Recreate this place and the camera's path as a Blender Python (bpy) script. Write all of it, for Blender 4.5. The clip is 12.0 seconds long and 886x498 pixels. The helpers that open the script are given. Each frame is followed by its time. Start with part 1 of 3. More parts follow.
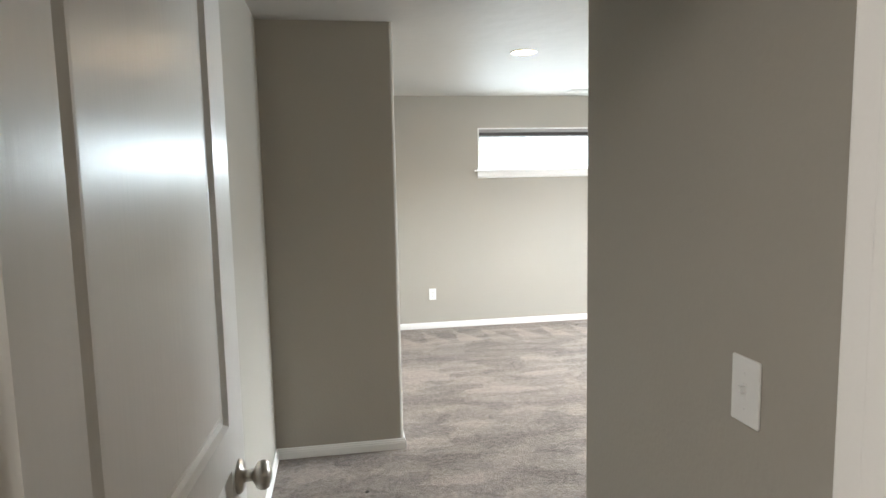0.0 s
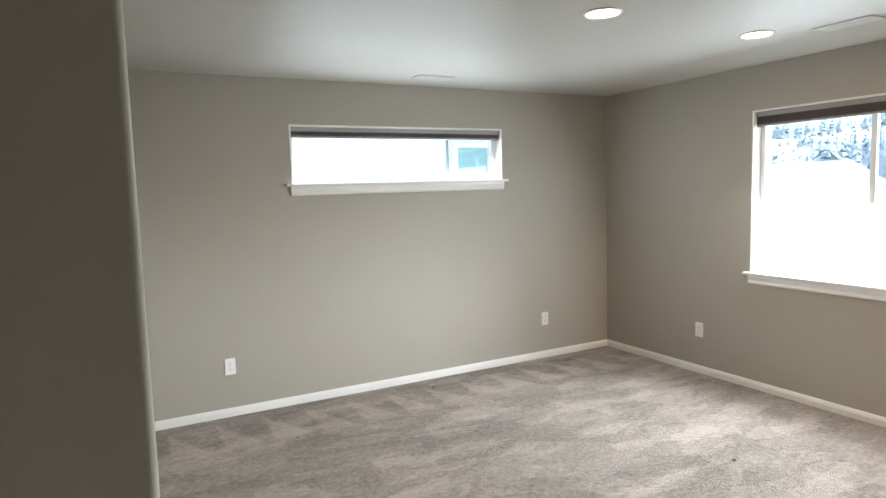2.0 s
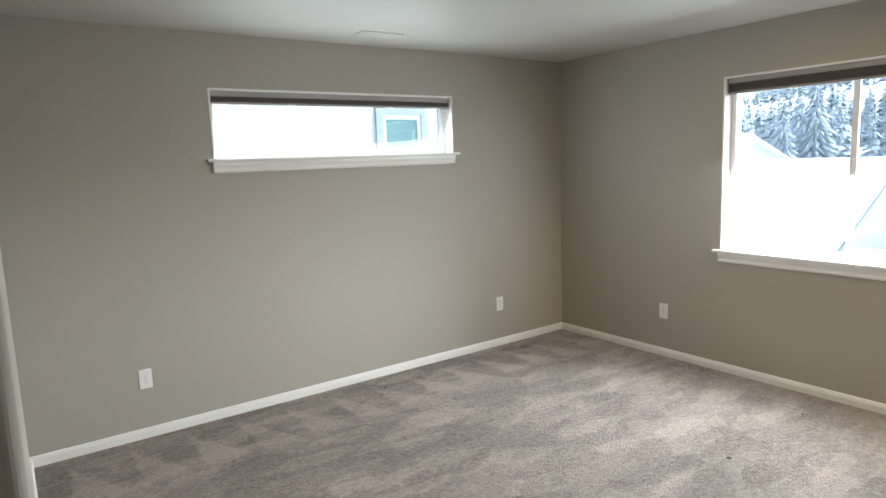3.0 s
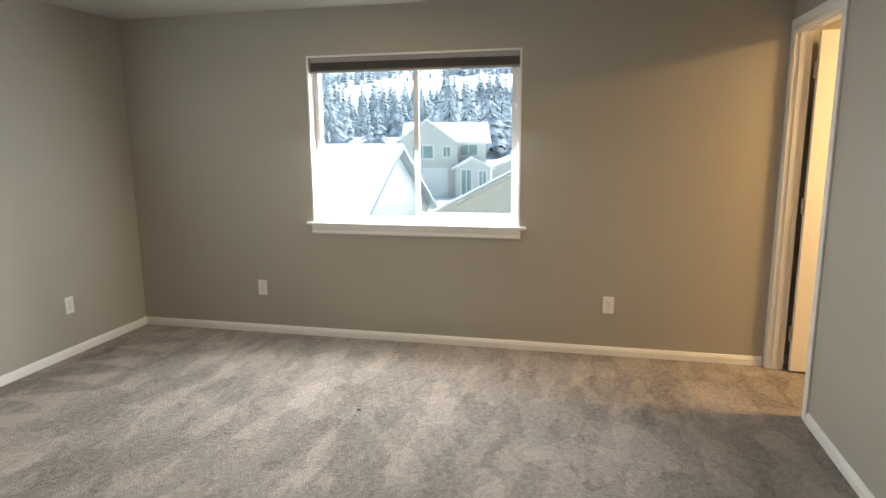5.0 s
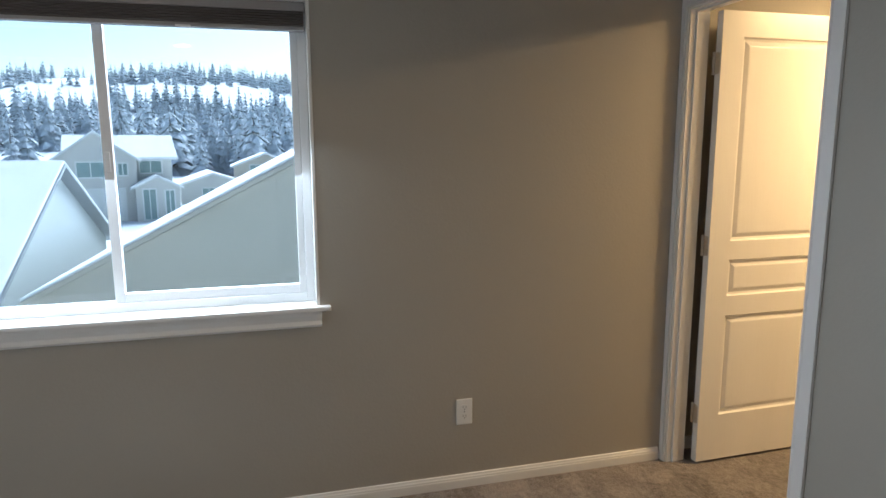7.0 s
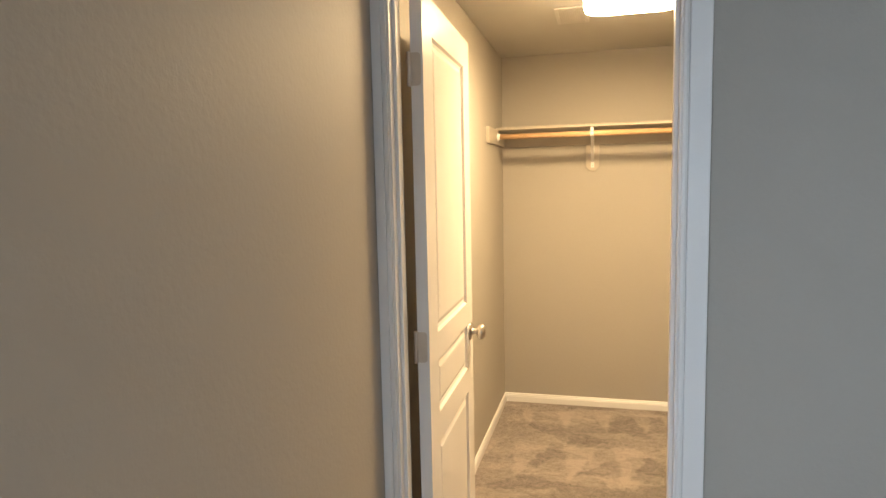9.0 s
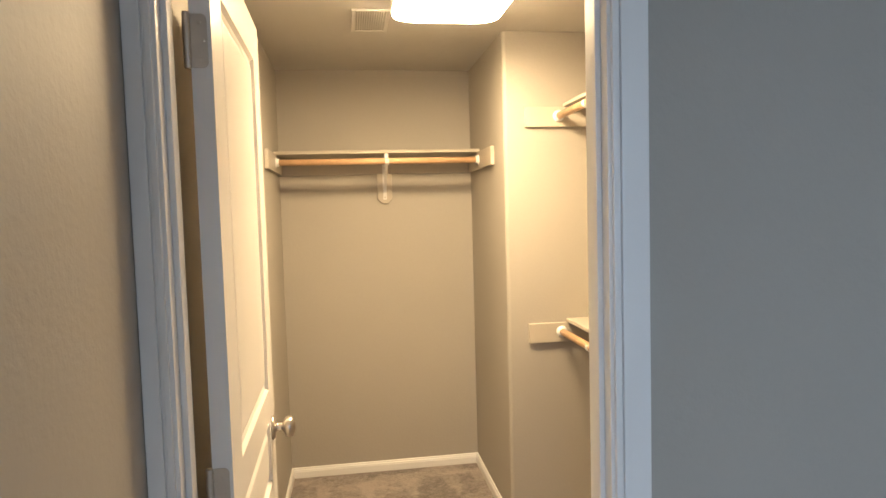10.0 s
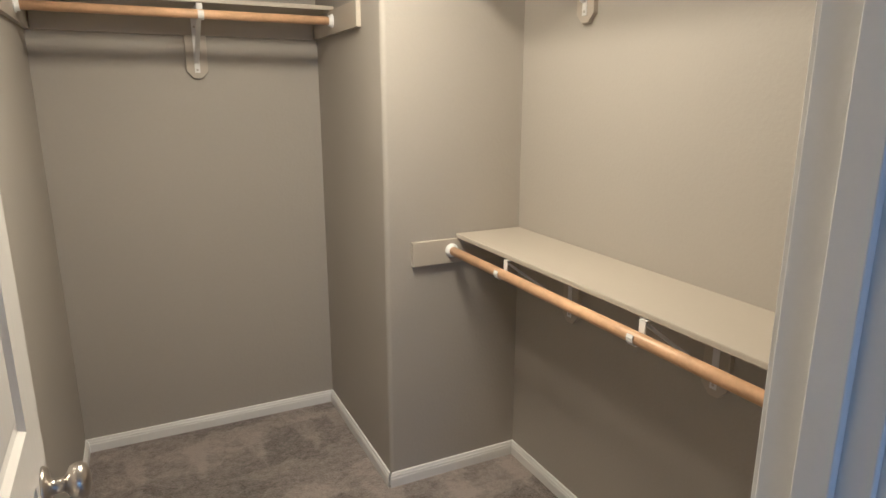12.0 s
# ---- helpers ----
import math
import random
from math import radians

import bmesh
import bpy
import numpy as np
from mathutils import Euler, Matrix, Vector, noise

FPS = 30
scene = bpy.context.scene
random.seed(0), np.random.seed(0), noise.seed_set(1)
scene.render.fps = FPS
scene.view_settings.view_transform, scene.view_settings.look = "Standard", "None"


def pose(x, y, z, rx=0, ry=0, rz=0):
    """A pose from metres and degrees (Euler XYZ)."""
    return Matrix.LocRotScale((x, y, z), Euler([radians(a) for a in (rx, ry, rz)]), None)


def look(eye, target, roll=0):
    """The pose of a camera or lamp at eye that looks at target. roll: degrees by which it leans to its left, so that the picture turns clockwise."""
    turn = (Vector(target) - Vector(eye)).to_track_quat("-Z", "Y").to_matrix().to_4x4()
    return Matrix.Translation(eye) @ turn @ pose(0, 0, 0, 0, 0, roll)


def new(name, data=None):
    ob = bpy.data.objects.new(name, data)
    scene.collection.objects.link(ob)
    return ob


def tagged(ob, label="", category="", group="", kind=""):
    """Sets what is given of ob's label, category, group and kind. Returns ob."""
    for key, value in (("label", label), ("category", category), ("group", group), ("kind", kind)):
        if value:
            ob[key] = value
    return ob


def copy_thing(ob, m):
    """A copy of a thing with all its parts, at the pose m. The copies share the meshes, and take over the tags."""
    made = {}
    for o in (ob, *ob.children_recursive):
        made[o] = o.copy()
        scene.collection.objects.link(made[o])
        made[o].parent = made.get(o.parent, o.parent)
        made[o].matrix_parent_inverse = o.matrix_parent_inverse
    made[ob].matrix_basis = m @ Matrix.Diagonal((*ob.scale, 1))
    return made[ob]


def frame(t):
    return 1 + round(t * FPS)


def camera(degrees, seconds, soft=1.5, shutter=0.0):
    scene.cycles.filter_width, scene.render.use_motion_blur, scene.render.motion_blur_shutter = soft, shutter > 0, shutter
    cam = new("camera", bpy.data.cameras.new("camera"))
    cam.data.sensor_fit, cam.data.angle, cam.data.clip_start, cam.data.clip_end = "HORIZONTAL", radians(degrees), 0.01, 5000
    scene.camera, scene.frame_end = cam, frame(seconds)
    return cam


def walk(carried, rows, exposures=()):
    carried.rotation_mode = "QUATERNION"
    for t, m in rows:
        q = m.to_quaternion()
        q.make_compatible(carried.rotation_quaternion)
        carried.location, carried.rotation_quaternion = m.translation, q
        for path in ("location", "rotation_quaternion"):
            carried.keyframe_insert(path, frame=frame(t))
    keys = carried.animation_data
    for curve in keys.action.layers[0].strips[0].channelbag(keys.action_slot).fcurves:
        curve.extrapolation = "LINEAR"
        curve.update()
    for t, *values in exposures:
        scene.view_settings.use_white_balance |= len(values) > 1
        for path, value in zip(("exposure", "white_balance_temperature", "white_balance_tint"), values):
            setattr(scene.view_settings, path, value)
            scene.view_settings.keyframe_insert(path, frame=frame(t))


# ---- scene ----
cam = camera(70.8, 12.0)
PATH = [
    (0, (-0.156, -2.015, 1.503), (0.169, -0.053, 1.285), -1.2),
    (0.3, (-0.163, -1.738, 1.499), (0.281, 0.201, 1.29), -1.2),
    (0.5, (-0.149, -1.512, 1.497), (0.369, 0.409, 1.297), -1.3),
    (1, (-0.103, -1.06, 1.499), (0.58, 0.811, 1.317), -1.4),
    (1.5, (0.037, -0.619, 1.576), (0.853, 1.198, 1.39), -1.7),
    (2, (0.1, -0.246, 1.537), (1.032, 1.513, 1.345), -1.7),
    (2.5, (0.139, 0.108, 1.548), (1.169, 1.808, 1.325), -1.7),
    (2.7, (0.183, 0.208, 1.549), (1.242, 1.886, 1.3), -1.9),
    (4.5, (-0.036, 0.693, 1.484), (1.784, 1.446, 1.136), -1.0),
    (5, (0.025, 0.753, 1.477), (1.94, 1.203, 1.118), -0.5),
    (5.5, (0.293, 0.853, 1.442), (2.241, 1.113, 1.07), -0.2),
    (6, (0.712, 1.04, 1.472), (2.677, 1.119, 1.11), -0.2),
    (6.5, (1.213, 1.254, 1.482), (3.173, 1.06, 1.135), 0.0),
    (7, (1.747, 1.325, 1.477), (3.659, 0.834, 1.158), -0.3),
    (7.2, (1.966, 1.361, 1.475), (3.828, 0.686, 1.198), -0.7),
    (9, (3.621, 1.203, 1.507), (4.112, -0.725, 1.304), -1.2),
    (9.5, (3.83, 1.027, 1.548), (3.896, -0.962, 1.353), -1.4),
    (10, (3.878, 0.629, 1.531), (3.588, -1.346, 1.407), -1.6),
    (10.5, (3.895, 0.24, 1.557), (3.355, -1.683, 1.446), -1.6),
    (11, (3.904, -0.073, 1.572), (3.226, -1.949, 1.435), -0.9),
    (11.5, (3.918, -0.149, 1.557), (3.156, -1.976, 1.27), -0.5),
    (12, (3.939, -0.14, 1.504), (3.087, -1.886, 1.031), -0.0),
]

EXPOSURES = [(0.0, 4.7, 6650, 10), (1.0, 4.36, 6600, 10), (2.7, 3.78, 6750, 10), (4.5, 3.5, 6700, 10), (5.0, 3.6, 7150, 10), (6.0, 3.45, 7100, 10), (7.2, 2.95, 5900, 10), (9.0, 3.45, 5800, 10), (10.5, 3.05, 5100, 10), (11.0, 2.83, 4720, 10), (12.0, 2.42, 4220, 10)]
walk(cam, [(t, look(eye, target, roll)) for t, eye, target, roll in PATH], EXPOSURES)

# ---- world, sun and lamps' strengths ----
world = bpy.data.worlds.new("overcast_sky")
scene.world = world
world.use_nodes = True
wn = world.node_tree.nodes
sky = wn.new("ShaderNodeTexSky")
sky.sky_type = "NISHITA"
sky.sun_disc = False
sky.sun_elevation = radians(29)
sky.sun_rotation = radians(98)
sky.air_density, sky.dust_density, sky.ozone_density = 1.0, 0.25, 2.0
wn["Background"].inputs["Strength"].default_value = 0.05
world.node_tree.links.new(sky.outputs[0], wn["Background"].inputs["Color"])

sun = new("sun", bpy.data.lights.new("sun", "SUN"))
sun.data.energy, sun.data.angle, sun.data.color = 4.6, radians(90), (0.83, 0.91, 1.0)
sun.matrix_world = look((0, 0, 0), (-0.82, 0.12, -0.42))

# the overcast sky's light in the two window openings


def window_light(name, m, w, h, watts):
    ob = new(name, bpy.data.lights.new(name, "AREA"))
    ob.data.shape, ob.data.size, ob.data.size_y = "RECTANGLE", w, h
    ob.data.energy, ob.data.color = watts, (0.78, 0.91, 1.0)
    ob.matrix_world = m
    return ob


window_light("sky_light_east", look((4.285, 1.952, 1.39), (0.0, 1.952, -1.5)), 1.42, 0.95, 5.0)
window_light("sky_light_north", look((2.147, 4.282, 1.78), (2.147, 0.0, -0.2)), 1.70, 0.25, 1.3)

DOWNLIGHT_GLOW = 5.0
CLOSET_GLOW = 14.0
HALL_GLOW = 1.7


# ---- materials ----
def node_mat(name):
    m = bpy.data.materials.new(name)
    m.use_nodes = True
    nt = m.node_tree
    return m, nt, nt.nodes["Principled BSDF"]


def paint(name, col, rough=0.5, var=0.06, big=1.5, bump=0.1, bump_scale=120.0, metal=0.0, stretch=(1, 1, 1), detail=4.0, bump_dist=0.002):
    """A surface whose colour varies at a large and a fine scale, with a fine relief."""
    m, nt, b = node_mat(name)
    n, l = nt.nodes, nt.links
    tc = n.new("ShaderNodeTexCoord")
    mp = n.new("ShaderNodeMapping")
    mp.inputs["Scale"].default_value = stretch
    l.new(tc.outputs["Object"], mp.inputs["Vector"])
    n1 = n.new("ShaderNodeTexNoise")
    n1.inputs["Scale"].default_value, n1.inputs["Detail"].default_value = big, 3.0
    n2 = n.new("ShaderNodeTexNoise")
    n2.inputs["Scale"].default_value, n2.inputs["Detail"].default_value = bump_scale, detail
    for q in (n1, n2):
        l.new(mp.outputs[0], q.inputs["Vector"])
    mix = n.new("ShaderNodeMath")
    mix.operation = "MULTIPLY_ADD"
    mix.inputs[1].default_value = 0.35
    l.new(n2.outputs["Fac"], mix.inputs[0])
    l.new(n1.outputs["Fac"], mix.inputs[2])
    ramp = n.new("ShaderNodeValToRGB")
    ramp.color_ramp.elements[0].position, ramp.color_ramp.elements[1].position = 0.35, 1.0
    ramp.color_ramp.elements[0].color = (*[c * (1 - var) for c in col], 1)
    ramp.color_ramp.elements[1].color = (*[min(c * (1 + var), 1) for c in col], 1)
    l.new(mix.outputs[0], ramp.inputs[0])
    l.new(ramp.outputs[0], b.inputs["Base Color"])
    b.inputs["Roughness"].default_value, b.inputs["Metallic"].default_value = rough, metal
    if bump:
        bp = n.new("ShaderNodeBump")
        bp.inputs["Strength"].default_value, bp.inputs["Distance"].default_value = bump, bump_dist
        l.new(n2.outputs["Fac"], bp.inputs["Height"])
        l.new(bp.outputs[0], b.inputs["Normal"])
    return m


def glow(name, col, strength):
    m, nt, b = node_mat(name)
    b.inputs["Base Color"].default_value = (0.9, 0.88, 0.82, 1)
    b.inputs["Emission Color"].default_value = (*col, 1)
    b.inputs["Emission Strength"].default_value = strength
    return m


def carpet_mat():
    """Cut-pile carpet: fine tufts, and overlapping vacuum strokes where the pile leans one way or the other."""
    m, nt, b = node_mat("cut_pile_carpet")
    n, l = nt.nodes, nt.links
    pos = n.new("ShaderNodeTexCoord").outputs["Object"]

    def link(v, socket):
        if isinstance(v, (int, float, tuple)):
            socket.default_value = v
        else:
            l.new(v, socket)

    def calc(op, a, b=0.0, c=0.0):
        q = n.new("ShaderNodeMath")
        q.operation = op
        for k, v in enumerate((a, b, c)):
            link(v, q.inputs[k])
        return q.outputs[0]

    def ramp01(v, lo, hi):
        q = n.new("ShaderNodeMapRange")
        q.interpolation_type = "SMOOTHSTEP"
        q.inputs["From Min"].default_value, q.inputs["From Max"].default_value = lo, hi
        l.new(v, q.inputs["Value"])
        return q.outputs[0]

    def grain(scale, detail, rough, vec=pos):
        q = n.new("ShaderNodeTexNoise")
        q.inputs["Scale"].default_value, q.inputs["Detail"].default_value, q.inputs["Roughness"].default_value = scale, detail, rough
        l.new(vec, q.inputs["Vector"])
        return q

    tuft = grain(130.0, 5.0, 0.6).outputs["Fac"]
    clump = grain(34.0, 6.0, 0.72).outputs["Fac"]
    fray = grain(11.0, 5.0, 0.7)
    broad = grain(1.3, 3.0, 0.5).outputs["Fac"]
    shift = n.new("ShaderNodeVectorMath")
    shift.operation = "MULTIPLY_ADD"
    shift.inputs[1].default_value = (0.10, 0.10, 0)
    l.new(fray.outputs["Color"], shift.inputs[0])
    l.new(pos, shift.inputs[2])
    frayed = shift.outputs[0]

    def strokes(angle, sx, sy, lo, hi):
        """Cells drawn out along one direction, each leaning at random."""
        mp = n.new("ShaderNodeMapping")
        mp.inputs["Scale"].default_value = (sx, sy, 1)
        mp.inputs["Rotation"].default_value = (0, 0, radians(angle))
        l.new(frayed, mp.inputs["Vector"])
        v = n.new("ShaderNodeTexVoronoi")
        v.inputs["Scale"].default_value = 1.0
        l.new(mp.outputs[0], v.inputs["Vector"])
        c = n.new("ShaderNodeSeparateColor")
        l.new(v.outputs["Color"], c.inputs[0])
        return ramp01(c.outputs[0], lo, hi)

    s1 = strokes(12, 2.8, 6.0, 0.35, 0.75)
    s2 = strokes(-38, 3.4, 7.5, 0.5, 0.8)
    s3 = strokes(70, 2.2, 8.0, 0.55, 0.85)
    # wedge-shaped strokes in a row along the north wall, and in the closet
    sp = n.new("ShaderNodeSeparateXYZ")
    l.new(frayed, sp.inputs[0])
    X, Y = sp.outputs["X"], sp.outputs["Y"]

    def wedges(edge, pitch, slant, reach):
        v = calc("MULTIPLY", calc("SUBTRACT", edge, Y), 1.9)
        u = calc("ABSOLUTE", calc("SUBTRACT", calc("FRACT", calc("MULTIPLY_ADD", X, pitch, calc("MULTIPLY", Y, slant))), 0.5))
        w = ramp01(calc("SUBTRACT", calc("MULTIPLY", v, 0.42), u), 0.0, 0.10)
        return calc("MULTIPLY", w, ramp01(v, reach + 0.35, reach))

    row = calc("MULTIPLY", wedges(4.18, 3.3, 0.8, 0.85), ramp01(Y, 3.0, 3.3))
    closet = ramp01(Y, -0.35, -0.5)
    inner = calc("MULTIPLY", calc("ADD", wedges(-2.45, 4.2, 0.3, 0.5), wedges(-1.75, 3.6, -0.4, 0.8)), closet)
    lean = calc("MULTIPLY_ADD", s1, 0.075, calc("MULTIPLY", s2, 0.085))
    lean = calc("MULTIPLY_ADD", s3, 0.075, lean)
    lean = calc("MULTIPLY_ADD", row, 0.14, lean)
    lean = calc("MULTIPLY_ADD", inner, 0.13, lean)
    fine = calc("MULTIPLY_ADD", clump, 0.62, calc("MULTIPLY", tuft, 0.42))
    tone = calc("ADD", calc("MULTIPLY_ADD", broad, 0.18, fine), lean)
    tone = calc("MULTIPLY_ADD", fray.outputs["Fac"], 0.22, tone)
    ramp = n.new("ShaderNodeValToRGB")
    ramp.color_ramp.elements[0].position, ramp.color_ramp.elements[1].position = 0.57, 1.0
    ramp.color_ramp.elements[0].color = (0.105, 0.085, 0.070, 1)
    ramp.color_ramp.elements[1].color = (0.52, 0.437, 0.383, 1)
    l.new(tone, ramp.inputs[0])
    l.new(ramp.outputs[0], b.inputs["Base Color"])
    b.inputs["Roughness"].default_value = 0.95
    b.inputs["Specular IOR Level"].default_value = 0.1
    b.inputs["Sheen Weight"].default_value = 0.25
    bp = n.new("ShaderNodeBump")
    bp.inputs["Strength"].default_value, bp.inputs["Distance"].default_value = 1.0, 0.02
    l.new(calc("ADD", tuft, clump), bp.inputs["Height"])
    l.new(bp.outputs[0], b.inputs["Normal"])
    return m


def snowy(name, under, lo, hi):
    """Snow lying on whatever faces up."""
    m, nt, b = node_mat(name)
    n, l = nt.nodes, nt.links
    geo = n.new("ShaderNodeNewGeometry")
    sep = n.new("ShaderNodeSeparateXYZ")
    l.new(geo.outputs["Normal"], sep.inputs[0])
    no = n.new("ShaderNodeTexNoise")
    no.inputs["Scale"].default_value, no.inputs["Detail"].default_value = 0.9, 5.0
    tc = n.new("ShaderNodeTexCoord")
    l.new(tc.outputs["Object"], no.inputs["Vector"])
    ad = n.new("ShaderNodeMath")
    ad.operation = "ADD"
    l.new(sep.outputs["Z"], ad.inputs[0])
    l.new(no.outputs["Fac"], ad.inputs[1])
    mr = n.new("ShaderNodeMapRange")
    mr.inputs["From Min"].default_value, mr.inputs["From Max"].default_value = lo, hi
    l.new(ad.outputs[0], mr.inputs["Value"])
    mx = n.new("ShaderNodeMix")
    mx.data_type = "RGBA"
    l.new(mr.outputs[0], mx.inputs["Factor"])
    mx.inputs[6].default_value = (*under, 1)
    # snow tone greyed towards blue, with distance haze mixed into the colour
    mx.inputs[7].default_value = (0.62, 0.66, 0.70, 1)
    l.new(mx.outputs[2], b.inputs["Base Color"])
    b.inputs["Roughness"].default_value = 0.9
    return m


def glass_mat(name, tint=(1, 1, 1)):
    """A thin pane: clear but for its tint, with a mirror-like share that grows at a slant."""
    m = bpy.data.materials.new(name)
    m.use_nodes = True
    nt = m.node_tree
    n, l = nt.nodes, nt.links
    n.remove(n["Principled BSDF"])
    tr, gl, fr, mx = n.new("ShaderNodeBsdfTransparent"), n.new("ShaderNodeBsdfGlossy"), n.new("ShaderNodeFresnel"), n.new("ShaderNodeMixShader")
    tr.inputs[0].default_value = (*tint, 1)
    gl.inputs["Roughness"].default_value = 0.02
    fr.inputs[0].default_value = 1.45
    l.new(fr.outputs[0], mx.inputs[0])
    l.new(tr.outputs[0], mx.inputs[1])
    l.new(gl.outputs[0], mx.inputs[2])
    l.new(mx.outputs[0], n["Material Output"].inputs[0])
    return m


WALL = paint("greige_wall_paint", (0.388, 0.360, 0.311), 0.6, 0.04, 0.9, 0.35, 85.0, bump_dist=0.002)
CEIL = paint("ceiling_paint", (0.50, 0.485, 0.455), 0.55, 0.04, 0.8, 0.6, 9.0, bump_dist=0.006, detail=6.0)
TRIM = paint("white_trim_paint", (0.80, 0.785, 0.76), 0.35, 0.03, 3.0, 0.05, 200.0)
DOORP = paint("white_door_paint", (0.80, 0.775, 0.735), 0.27, 0.03, 2.0, 0.22, 40.0, stretch=(3.0, 3.0, 0.22), bump_dist=0.0015)
VINYL = paint("white_vinyl", (0.82, 0.83, 0.84), 0.35, 0.02, 3.0, 0.0)
VENTP = paint("painted_vent", (0.56, 0.545, 0.515), 0.45, 0.03, 6.0, 0.0)
PLASTIC = paint("white_plastic", (0.80, 0.79, 0.77), 0.35, 0.02, 6.0, 0.0)
SLOT = paint("dark_slot", (0.05, 0.045, 0.04), 0.6, 0.05, 6.0, 0.0)
SHADE = paint("grey_shade_cloth", (0.13, 0.115, 0.11), 0.8, 0.10, 6.0, 0.3, 300.0)
SHADE_RAIL = paint("grey_shade_rail", (0.30, 0.285, 0.28), 0.5, 0.05, 6.0, 0.0)
NICKEL = paint("brushed_nickel", (0.56, 0.52, 0.47), 0.28, 0.06, 20.0, 0.08, 300.0, metal=1.0)
BRONZE = paint("hinge_metal", (0.60, 0.54, 0.46), 0.48, 0.08, 20.0, 0.05, 300.0, metal=1.0)
WHITEMETAL = paint("white_enamelled_steel", (0.78, 0.77, 0.75), 0.32, 0.03, 10.0, 0.0)
DOWEL = paint("pale_wood_dowel", (0.61, 0.39, 0.205), 0.42, 0.22, 4.0, 0.15, 25.0, stretch=(4, 4, 4))
SHELFP = paint("painted_shelf", (0.47, 0.425, 0.35), 0.36, 0.04, 2.0, 0.08, 90.0)
CARPET = carpet_mat()
# clear panes given a grey tint to dim the bright view outdoors
GLASS = glass_mat("view_dimming_glass", (0.60, 0.63, 0.63))
DOWNGLOW = glow("downlight_lens", (1.0, 0.72, 0.44), DOWNLIGHT_GLOW)
CLOSETGLOW = glow("closet_lamp_diffuser", (1.0, 0.66, 0.305), CLOSET_GLOW)
HALLGLOW = glow("hall_lamp_diffuser", (1.0, 0.97, 0.93), HALL_GLOW)
SNOW = paint("snow", (0.84, 0.85, 0.86), 0.8, 0.05, 0.4, 0.4, 3.0, bump_dist=0.03)
SIDING_PALE = paint("pale_siding", (0.62, 0.62, 0.58), 0.7, 0.04, 0.6, 0.1, 20.0)
SIDING_BEIGE = paint("beige_siding", (0.45, 0.42, 0.35), 0.7, 0.05, 0.6, 0.1, 20.0)
SIDING_GREY = paint("grey_green_siding", (0.50, 0.53, 0.52), 0.7, 0.05, 0.6, 0.1, 20.0)
SIDING_TAN = paint("tan_siding", (0.40, 0.36, 0.30), 0.7, 0.05, 0.6, 0.1, 20.0)
SIDING_FAR = paint("far_house_siding", (0.46, 0.45, 0.42), 0.7, 0.06, 0.6, 0.1, 20.0)
FASCIA = paint("white_fascia", (0.60, 0.60, 0.58), 0.6, 0.04, 2.0, 0.0)
GREYTRIM = paint("grey_window_trim", (0.30, 0.33, 0.35), 0.6, 0.04, 2.0, 0.0)
PANE = paint("far_window_pane", (0.13, 0.22, 0.22), 0.15, 0.2, 0.8, 0.0)
# foliage paler and bluer than its own green: distance haze put into the colour
HAZED_CONIFER = snowy("hazed_conifer_foliage", (0.19, 0.225, 0.235), 0.36, 1.1)
BARK = paint("bark", (0.10, 0.075, 0.055), 0.9, 0.2, 3.0, 0.5, 12.0)
HILLSNOW = paint("hill_snow", (0.82, 0.84, 0.86), 0.9, 0.08, 0.02, 0.2, 0.5)


# ---- mesh helpers ----
def put(name, bm, mat, parent=None, bevel=0.0, smooth=False, seg=2):
    me = bpy.data.meshes.new(name)
    bmesh.ops.recalc_face_normals(bm, faces=bm.faces)
    bm.to_mesh(me)
    bm.free()
    for m in mat if isinstance(mat, (list, tuple)) else [mat]:
        me.materials.append(m)
    if smooth:
        for p in me.polygons:
            p.use_smooth = True
    ob = new(name, me)
    if parent is not None:
        ob.parent = parent
    if bevel:
        md = ob.modifiers.new("bevel", "BEVEL")
        md.width, md.segments, md.limit_method, md.angle_limit = bevel, seg, "ANGLE", radians(40)
    return ob


def cube(bm, x0, x1, y0, y1, z0, z1, mi=0):
    v = [bm.verts.new(p) for p in ((x0, y0, z0), (x1, y0, z0), (x1, y1, z0), (x0, y1, z0), (x0, y0, z1), (x1, y0, z1), (x1, y1, z1), (x0, y1, z1))]
    for f in ((0, 3, 2, 1), (4, 5, 6, 7), (0, 1, 5, 4), (1, 2, 6, 5), (2, 3, 7, 6), (3, 0, 4, 7)):
        bm.faces.new([v[i] for i in f]).material_index = mi


def boxes(name, mat, items, parent=None, bevel=0.0):
    bm = bmesh.new()
    for it in items:
        cube(bm, *it)
    return put(name, bm, mat, parent, bevel)


def round_plan(pts, radii):
    """A plan outline with rounded corners."""
    out = []
    for i, p in enumerate(pts):
        r = radii.get(i, 0)
        p = Vector(p)
        if not r:
            out.append(p)
            continue
        a, b = (Vector(pts[i - 1]) - p).normalized(), (Vector(pts[(i + 1) % len(pts)]) - p).normalized()
        c = p + (a + b) * r
        p0, p1 = p + a * r, p + b * r
        for k in range(7):
            t = k / 6
            d = (p0 - c) * math.cos(t * math.pi / 2) + (p1 - c) * math.sin(t * math.pi / 2)
            out.append(c + d)
    return out


